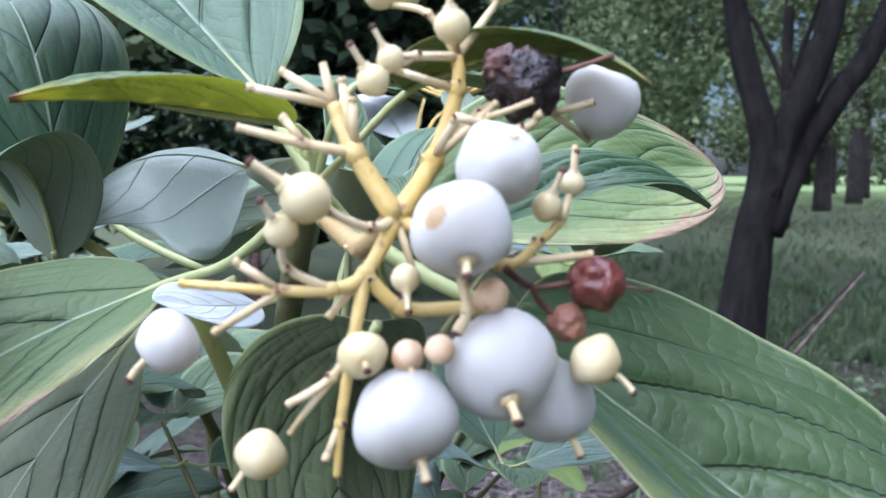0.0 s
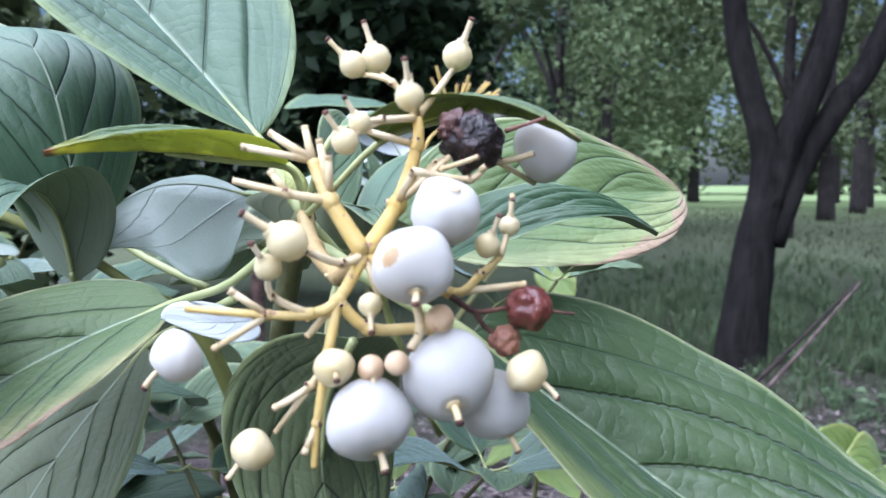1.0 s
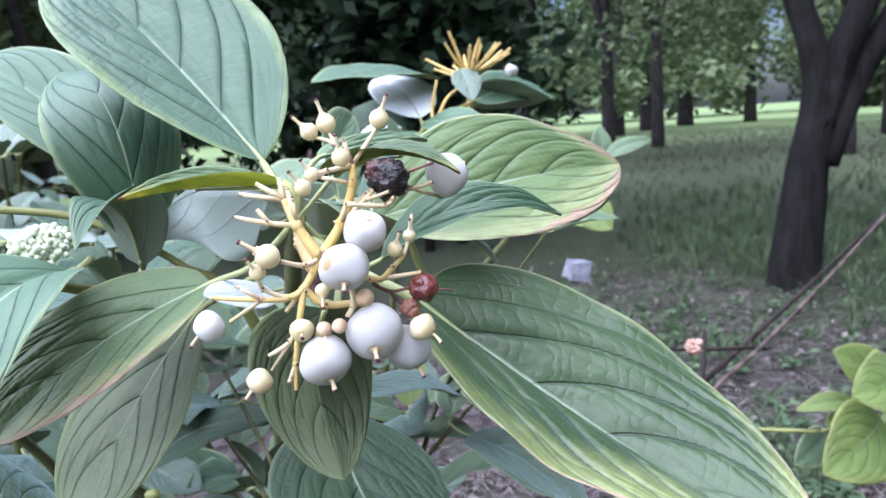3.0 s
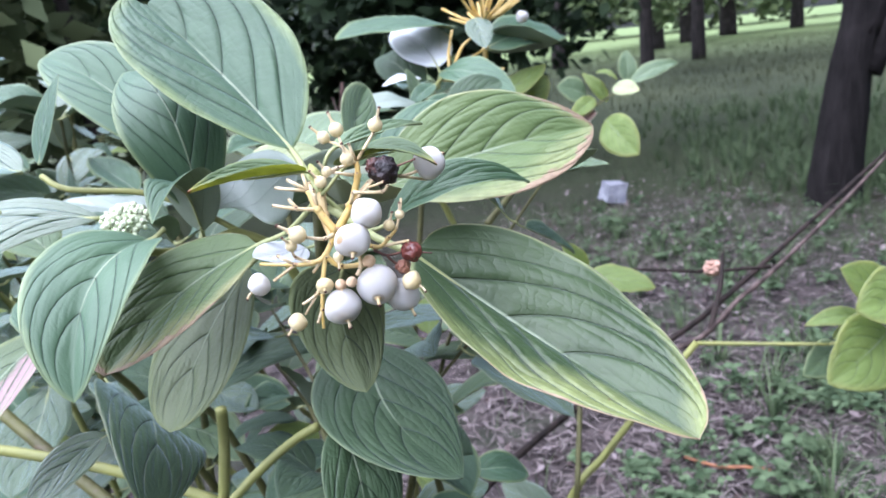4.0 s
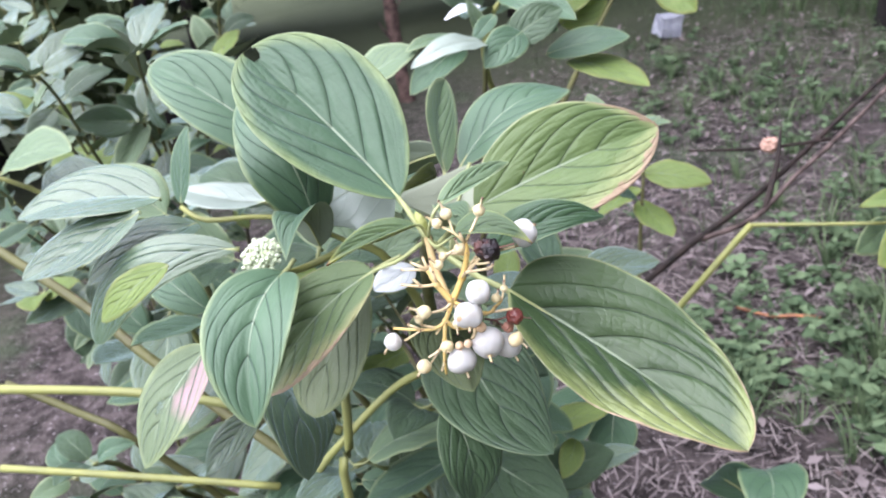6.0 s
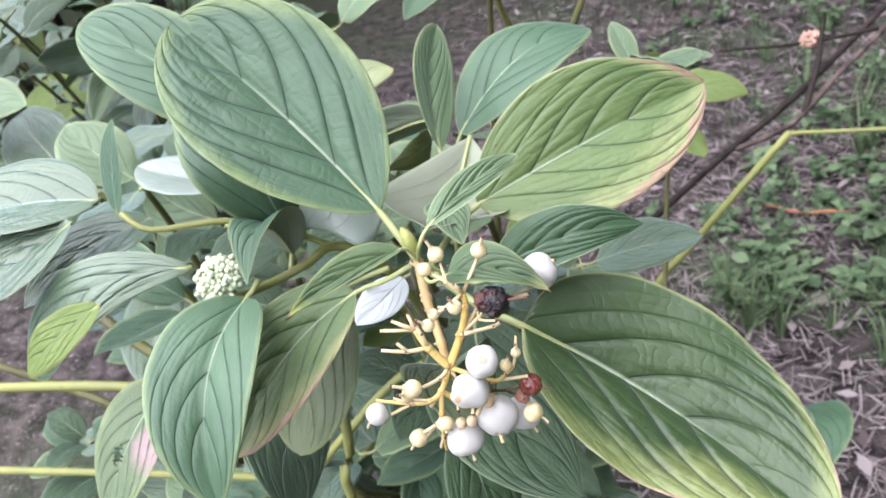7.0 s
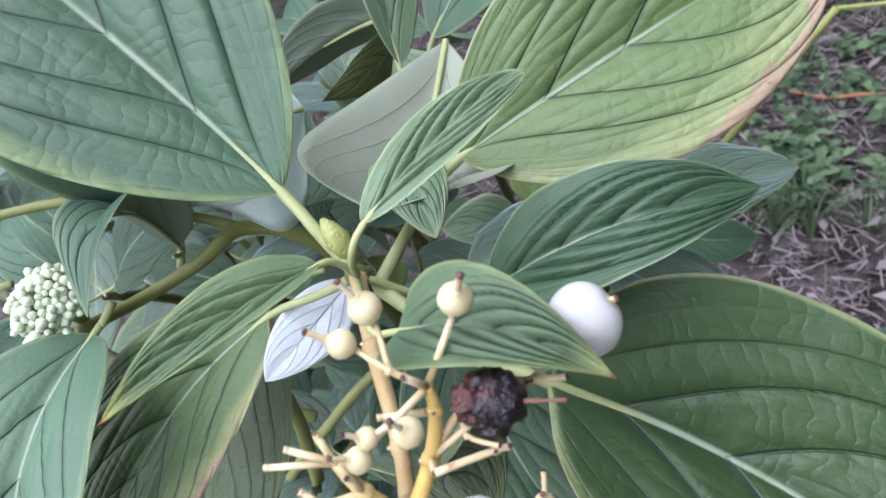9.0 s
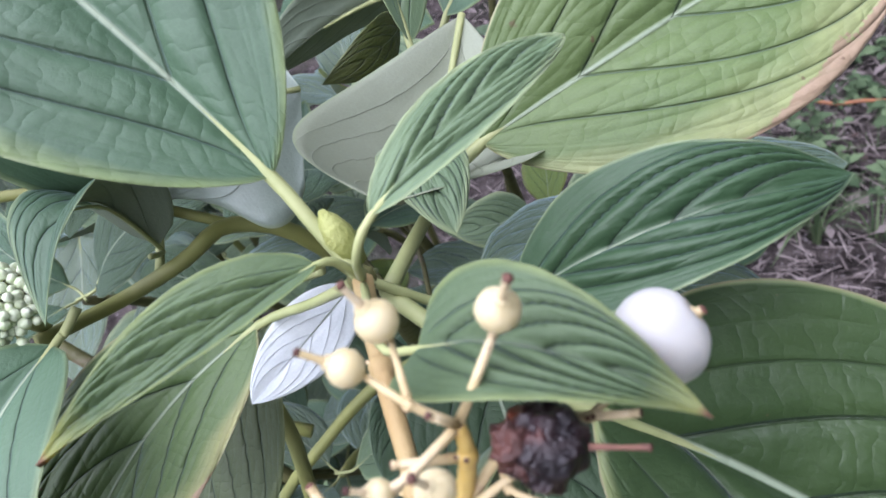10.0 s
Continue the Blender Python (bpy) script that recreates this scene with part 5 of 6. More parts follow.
# small side shoots under the fruit cluster
for e, sd in zip([(-0.072, 0.192, 0.587), (0.014, 0.172, 0.582), (0.04, 0.236, 0.622), (-0.01, 0.191, 0.57), (-0.101, 0.24, 0.556), (-0.074, 0.252, 0.58)], range(81, 87)):
    shoot(shrub, [(-0.033, 0.152, 0.515), (-0.033 + 0.3 * (e[0] + 0.033), 0.155 + 0.2 * (e[1] - 0.155), 0.545), (0.5 * (e[0] - 0.033), 0.5 * (e[1] + 0.155), 0.45 * 0.53 + 0.55 * e[2]), e], 0.0012, 1, 0.034, sd, first=0.7, kinds=(1, 8, 3, 5, 0), crown=4)
flower_head(shrub, (0.0317, 0.4829, 0.2872), 0.0100, 110, 9, label="small white flower head", mat=M_BUD_W)

# second fruit stalks, bare, on the shoot behind
rsF = np.random.RandomState(5)
tips = []
for k in range(22):
    a = rsF.rand() * 6.283
    e = 0.35 + 0.9 * rsF.rand()
    tips.append(np.array([math.cos(a) * math.cos(e), math.sin(a) * math.cos(e), math.sin(e)]) * (0.022 + 0.012 * rsF.rand()))
C2 = np.array([0.0085, 0.433, 0.690])
bare = stalks(shrub, [([C2 + (0, 0, -0.03), C2, C2 + t * 0.5, C2 + t], 0.0012, 0.0008) for t in tips], "fruit_stalk", "bare yellow fruit stalks without berries", M_STALK)
berry(bare, C2 + np.array([0.026, -0.004, 0.004]), 0.004, (0.3, -0.5, -0.3), M_WHITE, stub=0.3)

# twig with pale young leaves and its neighbour over the soil
side_shrub = thing("dogwood_shrub", "young dogwood shoot with yellow stem and lime leaves", "shrub")
branch(side_shrub, [(-0.03, 0.50, 0.0), (0.0, 0.51, 0.19), (0.047, 0.523, 0.2855), (0.0744, 0.5275, 0.317), (0.1043, 0.5300, 0.355), (0.1609, 0.5475, 0.4125)], [0.0045, 0.004, 0.0036, 0.0033, 0.0032, 0.0030], M_BRANCH_Y)
branch(side_shrub, [(0.1609, 0.5475, 0.4118), (0.21, 0.537, 0.4125), (0.262, 0.527, 0.413)], [0.0019, 0.0017, 0.0014], M_BRANCH_Y)
branch(side_shrub, [(0.262, 0.527, 0.413), (0.285, 0.528, 0.418), (0.3072, 0.5300, 0.4240)], [0.0014, 0.0013, 0.0011], M_BRANCH_Y)
for geo, top, sd in [
        (((0.3099, 0.5300, 0.4474), (0.2667, 0.5200, 0.4798), -0.7, 0.05, 0.0, 0.34, 0.14, 0.62, 0.80), M_LEAF_LIME, 140),
        (((0.3143, 0.5200, 0.4529), (0.2632, 0.4800, 0.4590), -0.7, 0.15, 0.0, 0.4, 0.14, 0.62, 0.80), M_LEAF_LIME, 141),
        (((0.2908, 0.5300, 0.4320), (0.2421, 0.5250, 0.4316), -0.35, 0.2, 0.0, 0.18, 0.14, 0.62, 0.80), M_LEAF_LIME, 142),
        (((0.3035, 0.5200, 0.4248), (0.2410, 0.4700, 0.4059), -0.7, 0.1, 0.0, 0.36, 0.14, 0.62, 0.80), M_LEAF_LIME, 143),
        (((0.2758, 0.5500, 0.4016), (0.2399, 0.5200, 0.3897), -0.8, 0.06, 0.0, 0.3, 0.14, 0.62, 0.80), M_LEAF_YOUNG, 144),
        (((0.3042, 0.5350, 0.4256), (0.2618, 0.5200, 0.4212), -0.4, 0.12, 0.0, 0.24, 0.14, 0.62, 0.80), M_LEAF_LIME, 145),
        (((0.3112, 0.5300, 0.4309), (0.3432, 0.5200, 0.4513), 0.6, 0.1, 0.0, 0.3, 0.14, 0.62, 0.80), M_LEAF_LIME, 146),
        (((0.3092, 0.5300, 0.4263), (0.3306, 0.5000, 0.4141), 0.6, 0.1, 0.0, 0.3, 0.14, 0.62, 0.80), M_LEAF_LIME, 147)]:
    leaf(side_shrub, geo, top, top, seed=sd, nv=30, nu=8, wave=0.010)
for geo, top, sd in [(((0.0674, 0.4835, 0.4991), (0.0512, 0.4777, 0.5287), -0.47, 0.066, 0.004, 0.283, 0.12, 0.62, 0.80), M_LEAF_LIME, 60), (((0.0674, 0.4842, 0.4999), (0.1181, 0.4748, 0.4897), 0.13, 0.044, 0.007, 0.270, 0.11, 0.62, 0.81), M_LEAF_LIME, 61), (((0.0632, 0.4757, 0.4900), (0.0286, 0.4555, 0.4785), 0.22, 0.073, -0.004, 0.264, 0.14, 0.62, 0.81), M_LEAF_LIME, 62), (((0.0645, 0.4856, 0.4754), (0.0831, 0.4376, 0.4638), -0.35, -0.016, 0.014, 0.278, -0.00, 0.63, 0.79), M_LEAF_LIME, 63), (((0.0593, 0.4831, 0.4923), (0.0417, 0.4744, 0.5142), 0.06, 0.063, 0.000, 0.270, 0.12, 0.62, 0.80), M_LEAF_LIME, 64)]:
    leaf(side_shrub, geo, top, top, seed=sd, nv=26, nu=7, wave=0.014)
branch(side_shrub, [(0.047, 0.400, 0.36), (0.058, 0.46, 0.43), (0.067, 0.484, 0.498)], [0.0022, 0.0018, 0.0012], M_BRANCH)


# ---- dead twigs ----
dead = thing("dead_twig", "bare dry brown branching twig leaning over the soil", "twig")
branch(dead, [(-0.10, 0.42, 0.0), (-0.07, 0.40, 0.25), (-0.03, 0.425, 0.345), (0.087, 0.532, 0.389), (0.177, 0.615, 0.408), (0.266, 0.702, 0.437), (0.365, 0.795, 0.474), (0.52, 0.95, 0.53)], [0.004, 0.0036, 0.0032, 0.003, 0.003, 0.0028, 0.0024, 0.0016], M_TWIG)
branch(dead, [(0.120, 0.560, 0.395), (0.170, 0.5785, 0.4037), (0.214, 0.619, 0.4237), (0.262, 0.668, 0.4365), (0.357, 0.760, 0.475), (0.50, 0.90, 0.54)], [0.0024, 0.0026, 0.0024, 0.0024, 0.002, 0.0014], M_TWIG_PALE)
branch(dead, [(0.180, 0.586, 0.407), (0.1975, 0.6207, 0.4363), (0.2063, 0.6458, 0.4644)], [0.0030, 0.0026, 0.0010], M_TWIG)
branch(dead, [(0.118, 0.624, 0.459), (0.188, 0.645, 0.445), (0.257, 0.668, 0.438)], [0.0010, 0.0016, 0.002], M_TWIG)
crumple = thing("dry_leaf", "curled pinkish dead leaf caught on the twig", "leaf")
dry_berry(crumple, (0.196, 0.645, 0.448), 0.008, soft_mat("dead_pink_leaf", (0.42, 0.25, 0.19), (0.55, 0.38, 0.30), 90, 0.8, 0.2, 0.002), 19.0, 0.7, name="blade")

stump = thing("tree_stump", "thin broken dead tree stump with split brown bark", "stump")
V, F = tube([(-0.645, 2.6, -0.03), (-0.648, 2.6, 0.15), (-0.640, 2.6, 0.36), (-0.632, 2.61, 0.52), (-0.626, 2.61, 0.60)], [0.030, 0.023, 0.021, 0.017, 0.004], 14)
V = [np.asarray(v) + 0.006 * np.array(noise.noise_vector(Vector(v) * 40.0)) for v in V]
part_of("trunk", mesh_of("trunk", V, F, [soft_mat("dead_bark", (0.16, 0.105, 0.09), (0.06, 0.04, 0.036), 40, 0.9, 0.15, 0.004)]), stump)
for k, (h, a) in enumerate([(0.30, 0.4), (0.45, 2.2), (0.20, 4.0)]):
    branch(stump, [(-0.642, 2.6, h), (-0.642 + 0.04 * math.cos(a), 2.6 + 0.04 * math.sin(a), h + 0.06), (-0.642 + 0.06 * math.cos(a), 2.6 + 0.06 * math.sin(a), h + 0.10)], [0.006, 0.004, 0.002], M_TWIG_PALE, name="snag")

# ---- loose bits on the soil ----
litter = thing("crumpled_paper", "small crumpled pale grey paper lying on the soil", "litter")
bm = bmesh.new()
bmesh.ops.create_cube(bm, size=1.0)
bmesh.ops.subdivide_edges(bm, edges=bm.edges[:], cuts=5, use_grid_fill=True)
for v in bm.verts:
    q = Vector((v.co.x * 0.085, v.co.y * 0.07, v.co.z * 0.08))
    v.co = q + 0.010 * noise.noise_vector(q * 14) + 0.003 * noise.noise_vector(q * 50)
me = bpy.data.meshes.new("paper")
bm.to_mesh(me)
bm.free()
me.materials.append(soft_mat("pale_paper", (0.27, 0.28, 0.33), (0.40, 0.41, 0.46), 25, 0.8, 0.2, 0.003))
part_of("paper", me, litter)
litter.matrix_basis = pose(0.325, 3.02, 0.045, 6, 10, 24)

stick = thing("fallen_stick", "thin orange-brown stick lying on the soil", "stick")
branch(stick, [(0.229, 1.024, 0.02), (0.274, 0.992, 0.02), (0.31, 0.985, 0.022), (0.346, 0.978, 0.02)], [0.0022, 0.0028, 0.0026, 0.0018], soft_mat("orange_bark", (0.34, 0.15, 0.07), (0.26, 0.12, 0.07), 60, 0.7, 0.3))

# ---- grass, straw and weeds ----
rg = np.random.RandomState(3)


def spread(n, x0, x1, y0, y1, keep=None):
    out = []
    while len(out) < n:
        x, y = x0 + (x1 - x0) * rg.rand(), y0 + (y1 - y0) * rg.rand() ** 1.3
        # ragged outline instead of straight borders
        far = ((2 * x - x0 - x1) / (x1 - x0)) ** 2 + ((2 * y - y0 - y1) / (y1 - y0)) ** 2
        if far < 0.55 + 0.9 * rg.rand() and (keep is None or keep(x, y)):
            out.append((x, y))
    return out


def patchy(x, y):
    return noise.noise(Vector((x * 3.2, y * 3.2, 7.0))) + 0.35 * rg.randn() > 0.12


blades("dry_straw", "grey dry straw and stalk bits scattered on the soil", spread(9000, -0.5, 2.2, 0.45, 3.0) + spread(3800, -0.3, 0.9, 0.42, 1.6, lambda x, y: not patchy(x, y)), 0.036, 0.0012, M_STRAW, rg, flat=True)
def tuft_field(name, label, tufts, mat, rs):
    """Tufts of long arching grass blades, all in one mesh."""
    V, F = [], []
    for x, y, n, h in tufts:
        for _ in range(n):
            a = rs.rand() * 6.283
            l = h * (0.45 + 0.75 * rs.rand())
            out = l * (0.15 + 0.75 * rs.rand())
            w = 0.0011 + 0.0012 * rs.rand()
            d = np.array([math.cos(a), math.sin(a), 0.0])
            sx = np.array([-d[1], d[0], 0.0])
            p = np.array([x, y, gz(x, y) - 0.004]) + d * 0.012 * rs.rand()
            o = len(V)
            for k in range(5):
                t = k / 4
                c = p + d * out * t ** 1.7 + np.array([0, 0, l * (t - 0.45 * t ** 2.6)])
                ww = w * (1 - t) ** 0.6 + 0.0001
                V += [c - sx * ww, c + np.array([0, 0, -ww * 0.6]), c + sx * ww]
            for k in range(4):
                b = o + 3 * k
                F += [(b, b + 1, b + 4, b + 3), (b + 1, b + 2, b + 5, b + 4)]
    return tagged(new(name, mesh_of(name, V, F, [mat])), label, "grass", kind="stuff")


def rosettes(name, label, plants, mat, rs):
    """Low weeds: each a few upright stems with ovate leaves in whorls."""
    V, F = [], []
    for x, y, h, size in plants:
        z = gz(x, y)
        for _ in range(rs.randint(2, 5)):
            a = rs.rand() * 6.283
            q0 = np.array([x, y, z])
            q1 = q0 + np.array([math.cos(a) * h * 0.5, math.sin(a) * h * 0.5, h * (0.5 + 0.6 * rs.rand())])
            tv, tf = tube([q0, 0.5 * (q0 + q1) + np.array([0, 0, 0.1 * h]), q1], [0.0009, 0.0008, 0.0005], 4, False)
            o = len(V)
            V += [tuple(v) for v in tv]
            F += [tuple(k + o for k in f) for f in tf]
            for j in range(rs.randint(5, 9)):
                p = q0 + (q1 - q0) * (0.35 + 0.65 * rs.rand())
                b = rs.rand() * 6.283
                t = unit([math.cos(b), math.sin(b), -0.1 + 0.5 * rs.rand()])
                sx = unit(np.cross(t, np.array([0, 0, 1.0]) + 0.3 * rs.randn(3)))
                up = np.cross(sx, t)
                l = size * (0.5 + 0.8 * rs.rand())
                w = l * (0.24 + 0.12 * rs.rand())
                o = len(V)
                for m, ww, dz in ((0.0, 0.03, 0.0), (0.3, 0.85, 0.05), (0.6, 0.9, 0.06), (1.0, 0.03, -0.04)):
                    c = p + t * l * m + up * l * dz
                    V += [tuple(c - sx * w * ww + up * w * 0.25 * ww), tuple(c), tuple(c + sx * w * ww + up * w * 0.25 * ww)]
                for m in range(3):
                    e = o + 3 * m
                    F += [(e, e + 1, e + 4, e + 3), (e + 1, e + 2, e + 5, e + 4)]
    return tagged(new(name, mesh_of(name, V, F, [mat])), label, "weeds", kind="stuff")


blades("short_grass", "patchy short green grass on shaded soil", spread(6000, -0.3, 2.6, 0.6, 4.5, patchy), 0.050, 0.0010, M_GRASS, rg, 0.9)
tuft_field("grass_tufts", "loose tufts of long arching green grass", [(x, y, rg.randint(8, 26), 0.06 + 0.09 * rg.rand()) for x, y in spread(110, 0.25, 1.6, 0.62, 3.0, patchy) + spread(14, 0.25, 0.58, 0.64, 0.9) + spread(16, 0.36, 0.66, 0.9, 1.35) + spread(10, 0.12, 0.22, 0.72, 0.9)], M_GRASS, rg)
tuft_field("tall_grass", "taller green grass near the tree", [(x, y, rg.randint(14, 30), 0.12 + 0.10 * rg.rand()) for x, y in spread(260, 0.7, 2.6, 2.4, 4.6) + spread(430, 0.6, 4.0, 2.7, 6.5)], M_GRASS, rg)
blades("meadow_grass", "lawn grass under the trees", spread(22000, -4.0, 14.0, 6.0, 24.0), 0.07, 0.004, M_GRASS_FAR, rg, 0.7)
rosettes("weeds", "low broad-leaved green weeds on the soil", [(x, y, 0.02 + 0.05 * rg.rand(), 0.008 + 0.018 * rg.rand()) for x, y in spread(330, 0.05, 1.7, 0.6, 3.3, patchy) + spread(85, 0.24, 0.66, 0.66, 1.30) + spread(30, 0.13, 0.28, 0.80, 1.05) + spread(90, -0.60, -0.05, 0.20, 0.75)], M_WEED, rg)


sp = [(x, y, gz(x, y) + 0.006 + 0.01 * rg.rand()) for x, y in spread(2600, -0.4, 2.2, 0.4, 3.6)]
V, F = foliage(sp, 0.022, rg, flatness=0.9)
M_FLAKE = island_mat("dead_leaf", (0.08, 0.055, 0.05), (0.33, 0.28, 0.28))
tagged(new("dead_leaves", mesh_of("dead_leaves", V, F, [M_FLAKE])), "small brown and grey dead leaves on the soil", "leaf litter", kind="stuff")


# ---- trees ----
def bark(name, c1, c2):
    m, nt, b = start(name, 0.9, 0.2)
    co = nd(nt, "ShaderNodeTexCoord").outputs["Object"]
    mp = nd(nt, "ShaderNodeMapping", {0: co})
    mp.inputs["Scale"].default_value = (1, 1, 0.22)
    f = nz(nt, 26, 6.0, mp.outputs[0], 0.65)
    c = mix(nt, ramp(nt, f, 0.35, 0.65), c1, c2)
    c = mix(nt, ramp(nt, nz(nt, 4, 4.0, co), 0.55, 0.7), c, tuple(1.5 * x for x in c2))
    nt.links.new(c, b.inputs["Base Color"])
    bump(nt, b, f, 0.03)
    return m


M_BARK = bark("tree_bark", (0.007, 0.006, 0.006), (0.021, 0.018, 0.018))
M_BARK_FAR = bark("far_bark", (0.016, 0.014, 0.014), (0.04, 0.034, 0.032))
M_CROWN = island_mat("tree_leaf", (0.050, 0.070, 0.032), (0.110, 0.138, 0.062))
M_CROWN_L = island_mat("tree_leaf_light", (0.08, 0.12, 0.055), (0.19, 0.24, 0.11))
# near-black: dark evergreen leaf with its deep shade put into the colour
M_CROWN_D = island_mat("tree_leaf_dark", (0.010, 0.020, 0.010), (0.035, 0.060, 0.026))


def crown_spots(rs, clumps, n):
    out = []
    for (x, y, z), r in clumps:
        d = rs.randn(n, 3)
        d /= np.linalg.norm(d, axis=1)[:, None]
        out.append(np.array([x, y, z]) + d * (r * rs.rand(n)[:, None] ** 0.45) * np.array([1, 1, 0.75]))
    return np.concatenate(out)


def tree(base, lines, clumps, n, size, seed, mat, bk, label, group="", name="tree"):
    rs = np.random.RandomState(seed)
    t = thing(name, label, "tree", group)
    t.matrix_basis = Matrix.Translation(base)
    first = True
    for pts, radii in lines:
        V, F = tube(pts, radii, 16 if first else 10)
        V = [np.asarray(v) + 0.06 * max(radii) * np.array(noise.noise_vector(Vector(v) * 6.0)) for v in V]
        part_of("trunk" if first else "limb", mesh_of("trunk", V, F, [bk]), t)
        first = False
    V, F = foliage(crown_spots(rs, clumps, n), size, rs)
    part_of("crown", mesh_of("crown", V, F, [mat]), t)
    return t


rt = np.random.RandomState(8)
# two clump sets added for shade: over the soil, and unseen at right
clumps = [((rt.uniform(-2.2, 2.6), rt.uniform(-0.3, 3.2), rt.uniform(2.1, 4.2)), rt.uniform(0.5, 0.9)) for _ in range(26)] + [((rt.uniform(-1.0, 2.6), rt.uniform(-0.9, 2.6), rt.uniform(2.2, 3.6)), rt.uniform(0.5, 0.8)) for _ in range(16)] + [((rt.uniform(-0.2, 3.0), rt.uniform(-3.4, -0.9), rt.uniform(1.9, 3.8)), rt.uniform(0.5, 0.9)) for _ in range(26)]
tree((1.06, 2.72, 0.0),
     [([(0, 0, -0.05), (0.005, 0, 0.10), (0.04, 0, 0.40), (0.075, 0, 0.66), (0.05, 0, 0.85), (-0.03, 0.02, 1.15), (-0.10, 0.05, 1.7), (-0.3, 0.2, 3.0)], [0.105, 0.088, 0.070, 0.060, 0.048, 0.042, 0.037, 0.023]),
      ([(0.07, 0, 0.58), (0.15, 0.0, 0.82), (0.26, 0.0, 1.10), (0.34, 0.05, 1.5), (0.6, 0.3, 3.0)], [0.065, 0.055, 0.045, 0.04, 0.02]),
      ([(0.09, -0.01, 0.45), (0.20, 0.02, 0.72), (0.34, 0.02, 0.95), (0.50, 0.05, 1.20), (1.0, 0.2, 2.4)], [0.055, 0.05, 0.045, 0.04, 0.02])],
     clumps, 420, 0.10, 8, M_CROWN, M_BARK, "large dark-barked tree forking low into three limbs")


# unseen tree, added behind and right to darken light from there
cl = [((rt.uniform(-1.6, 2.0), rt.uniform(-1.6, 1.0), rt.uniform(1.3, 4.5)), rt.uniform(0.5, 0.9)) for _ in range(34)]
tree((1.9, -2.3, 0.0),
     [([(0, 0, -0.05), (0.02, 0, 0.6), (-0.05, 0.02, 1.6), (0.0, 0.1, 3.2)], [0.13, 0.10, 0.085, 0.04]),
      ([(-0.02, 0, 1.2), (-0.5, 0.2, 2.0), (-1.0, 0.3, 2.8)], [0.06, 0.05, 0.02]), ([(-0.03, 0, 1.4), (0.5, -0.3, 2.2), (1.1, -0.4, 3.0)], [0.06, 0.045, 0.02])],
     cl, 420, 0.12, 18, M_CROWN, M_BARK, "unseen leafy tree added behind right to block light")


def simple_tree(x, y, h, r, seed, mat, low=1.6, spread_=1.6, n=260, k=16, size=0.16, label="slender shade tree with dark trunk", lean=0.0):
    rs = np.random.RandomState(seed)
    cl = [((rs.uniform(-1, 1) * spread_, rs.uniform(-1, 1) * spread_, rs.uniform(low, h)), rs.uniform(0.45, 0.9) * spread_ * 0.55) for _ in range(k)]
    ln = [([(0, 0, -0.05), (lean * 0.3, 0, h * 0.2), (lean, 0.05, h * 0.45), (lean * 1.3, 0, h * 0.9)], [r * 1.25, r, r * 0.8, r * 0.3])]
    for j in range(3):
        a = rs.rand() * 6.283
        ln.append(([(lean * 0.6, 0, h * 0.3), (lean + 0.4 * math.cos(a), 0.4 * math.sin(a), h * 0.45), (lean + 1.1 * math.cos(a), 1.1 * math.sin(a), h * 0.65)], [r * 0.5, r * 0.4, r * 0.15]))
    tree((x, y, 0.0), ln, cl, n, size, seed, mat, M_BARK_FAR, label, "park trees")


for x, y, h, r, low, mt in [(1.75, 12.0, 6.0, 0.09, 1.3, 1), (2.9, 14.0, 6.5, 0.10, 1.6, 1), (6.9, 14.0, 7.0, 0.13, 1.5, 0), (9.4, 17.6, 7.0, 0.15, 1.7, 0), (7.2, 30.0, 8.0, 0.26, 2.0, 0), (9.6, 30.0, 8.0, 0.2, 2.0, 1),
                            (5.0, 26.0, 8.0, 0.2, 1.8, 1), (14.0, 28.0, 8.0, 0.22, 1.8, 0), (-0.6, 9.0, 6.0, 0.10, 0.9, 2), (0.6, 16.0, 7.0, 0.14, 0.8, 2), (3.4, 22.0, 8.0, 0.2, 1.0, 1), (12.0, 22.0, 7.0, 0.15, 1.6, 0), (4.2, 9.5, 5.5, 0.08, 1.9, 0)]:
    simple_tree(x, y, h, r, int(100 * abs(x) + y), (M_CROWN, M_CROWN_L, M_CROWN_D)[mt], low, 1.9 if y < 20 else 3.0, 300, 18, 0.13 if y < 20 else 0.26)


# ---- dark evergreen thicket and far wood ----
def thicket(x0, x1, y0, y1, h, n, size, seed, mat, label, name="thicket"):
    rs = np.random.RandomState(seed)
    cl = [((rs.uniform(x0, x1), rs.uniform(y0, y1), rs.uniform(0.1, 1.0) ** 0.8 * h), rs.uniform(0.3, 0.6)) for _ in range(40)]
    V, F = foliage(crown_spots(rs, cl, n), size, rs)
    t = thing(name, label, "shrub")
    part_of("crown", mesh_of("crown", V, F, [mat]), t)
    for j in range(5):
        x, y = rs.uniform(x0, x1), rs.uniform(y0, y1)
        branch(t, [(x, y, -0.02), (x + 0.05, y, 0.5 * h), (x + 0.2 * rs.randn(), y, h)], [0.03, 0.022, 0.008], M_BARK_FAR, name="stem")
    return t


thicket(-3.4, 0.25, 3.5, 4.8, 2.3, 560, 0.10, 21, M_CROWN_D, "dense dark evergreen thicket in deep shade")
thicket(-3.6, -1.2, 1.6, 2.6, 1.5, 300, 0.09, 22, M_CROWN, "leafy green bushes in shade")

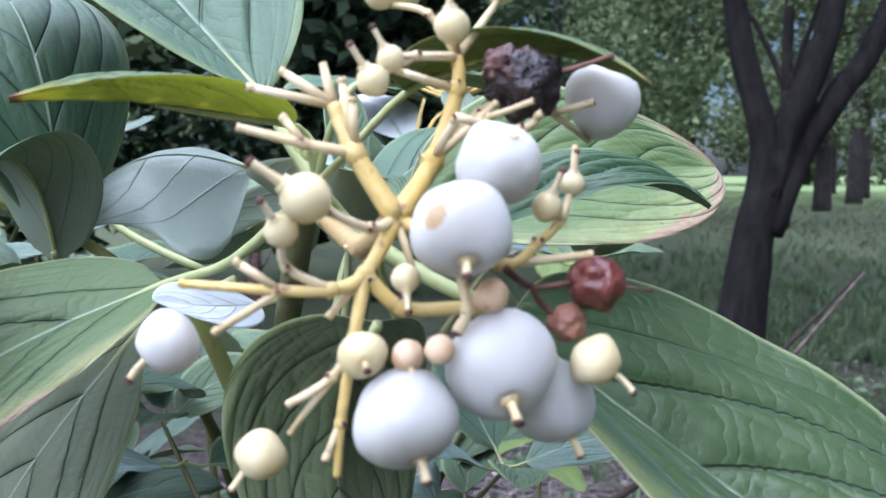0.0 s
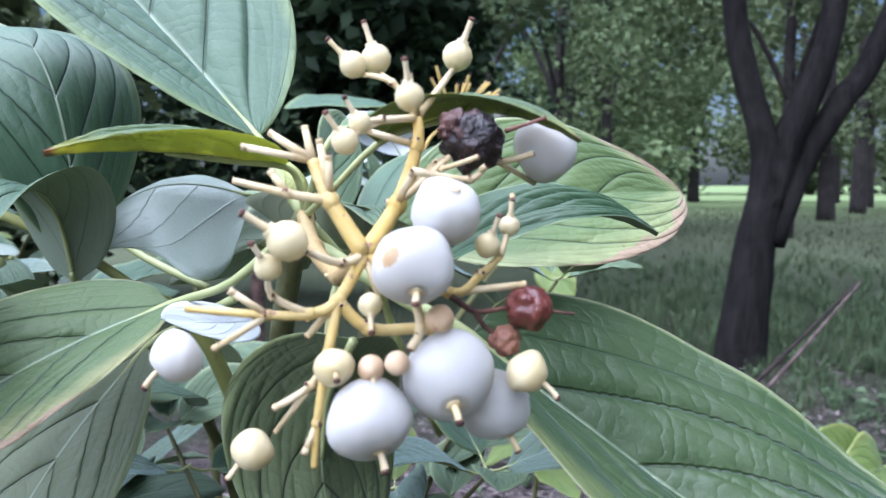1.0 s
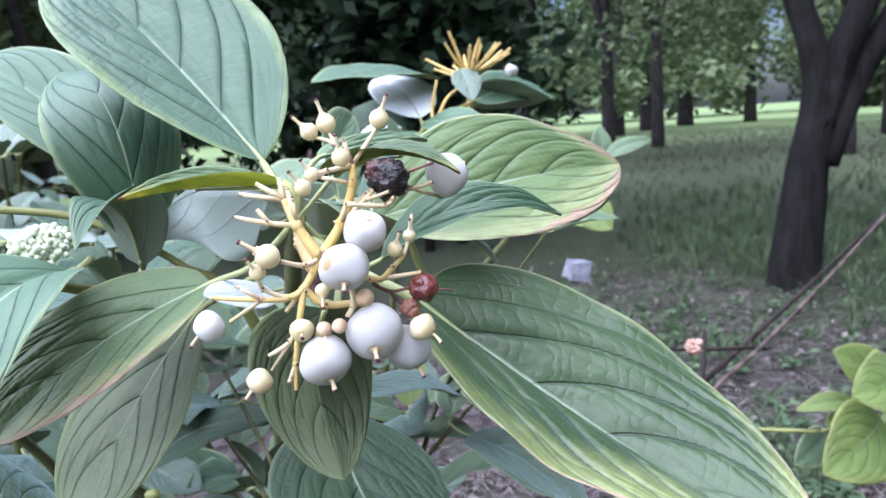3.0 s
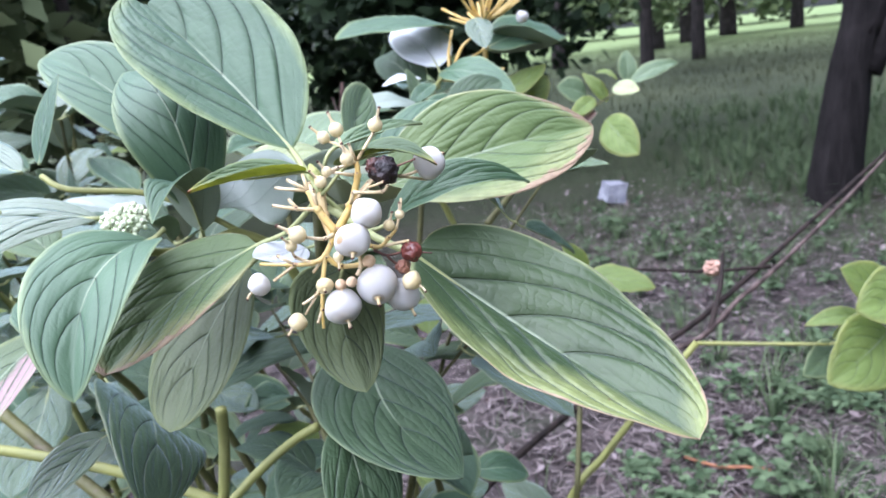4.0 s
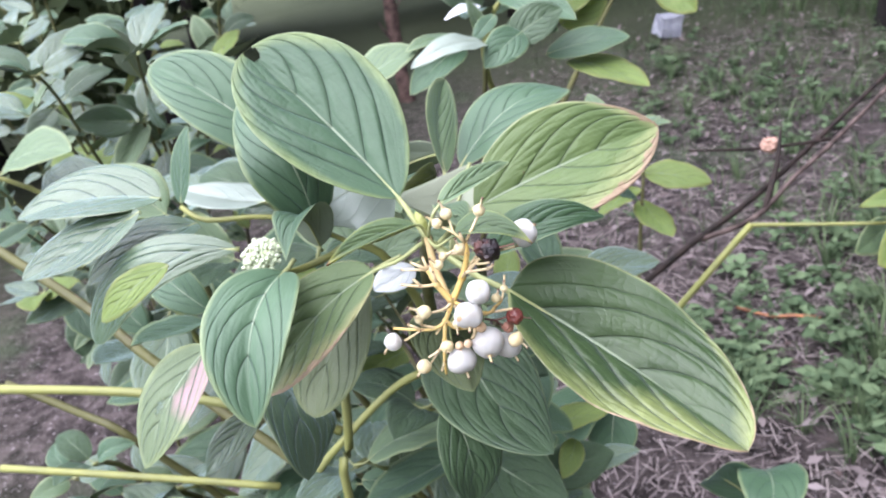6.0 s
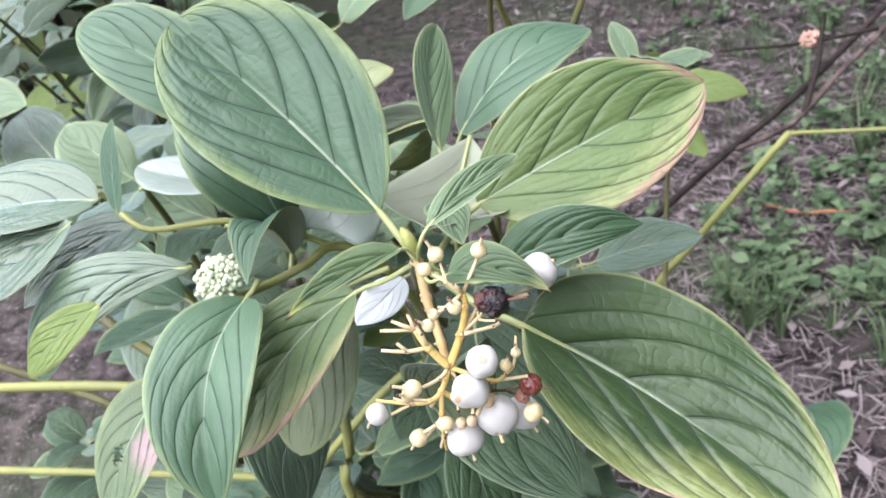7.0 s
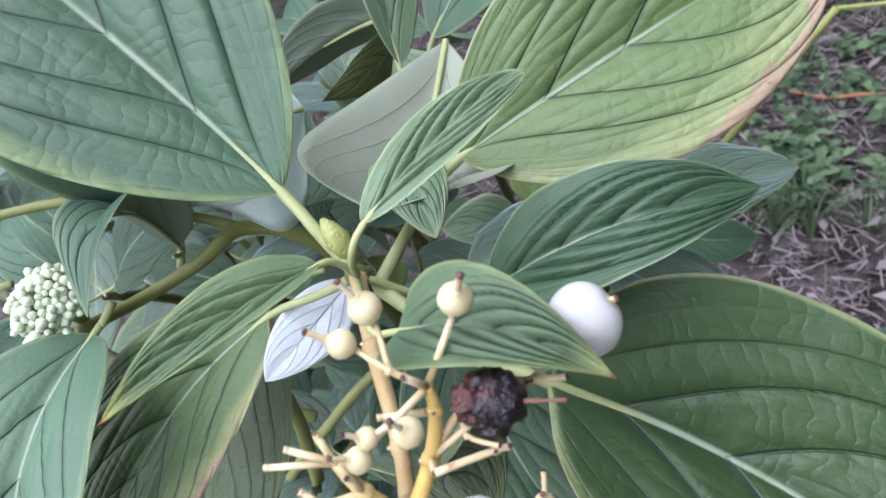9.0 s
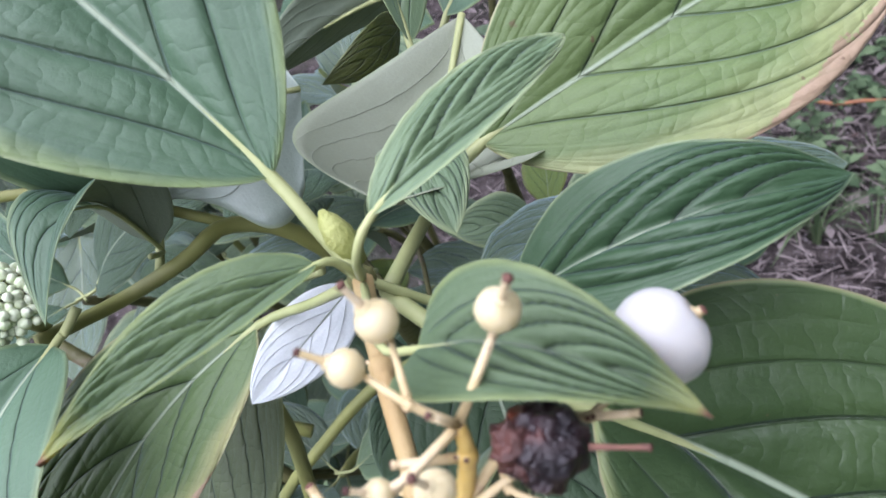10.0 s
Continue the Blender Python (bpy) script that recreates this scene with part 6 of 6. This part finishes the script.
rw = np.random.RandomState(31)
cl = [((rw.uniform(-45, 60), rw.uniform(48, 60), rw.uniform(0.8, 13) ), rw.uniform(1.8, 3.2)) for _ in range(230)]
V, F = foliage(crown_spots(rw, cl, 170), 0.75, rw)
tagged(new("far_wood", mesh_of("far_wood", V, F, [M_CROWN])), "far wood edge closing the lawn", "wood", kind="stuff")
cl = [((rw.uniform(-60, -14), rw.uniform(-20, 45), rw.uniform(0.8, 10)), rw.uniform(1.8, 3.0)) for _ in range(90)]
V, F = foliage(crown_spots(rw, cl, 130), 0.7, rw)
tagged(new("far_wood", mesh_of("far_wood", V, F, [M_CROWN])), "far wood edge beside the lawn", "wood", kind="stuff")

# out of view: added to close the ground and cut low light
cl = [((rw.uniform(-50, 60), rw.uniform(-40, -28), rw.uniform(0.8, 11)), rw.uniform(1.8, 3.0)) for _ in range(110)]
V, F = foliage(crown_spots(rw, cl, 110), 0.8, rw)
tagged(new("far_wood", mesh_of("far_wood", V, F, [M_CROWN])), "unseen wood edge added behind to cut low sky light", "wood", kind="stuff")

# ---- neighbouring shrubs of the same kind ----
for g, (root, ends) in enumerate([
        ((-0.55, 0.75, 0.0), [(-0.36, 0.40, 0.66), (-0.29, 0.42, 0.66), (-0.42, 0.45, 0.62), (-0.33, 0.46, 0.60), (-0.46, 0.52, 0.67), (-0.37, 0.56, 0.66), (-0.30, 0.55, 0.62), (-0.50, 0.58, 0.60), (-0.40, 0.62, 0.68), (-0.55, 0.48, 0.58),
                              (-0.36, 0.36, 0.52), (-0.44, 0.40, 0.48), (-0.30, 0.60, 0.67), (-0.52, 0.66, 0.70)]),
        ((-0.85, 1.0, 0.0), [(-0.62, 0.72, 0.66), (-0.80, 0.80, 0.70), (-0.48, 0.85, 0.66), (-0.95, 0.75, 0.62), (-0.55, 1.0, 0.72), (-0.70, 0.62, 0.50), (-0.85, 1.0, 0.75), (-0.40, 0.95, 0.70), (-0.70, 0.90, 0.74)])]):
    s2 = thing("dogwood_shrub", "neighbouring dogwood shrub with plain green leaves", "shrub", "background shrubs")
    for j, e in enumerate(ends):
        shoot(s2, arch(e, np.array(root) + rw.randn(3) * [0.05, 0.05, 0], 0.06), 0.0026, 11, 0.046, 70 + 17 * g + j, M_BRANCH, first=0.35, kinds=(0, 1, 2, 4, 7, 3, 5, 7), crown=5)
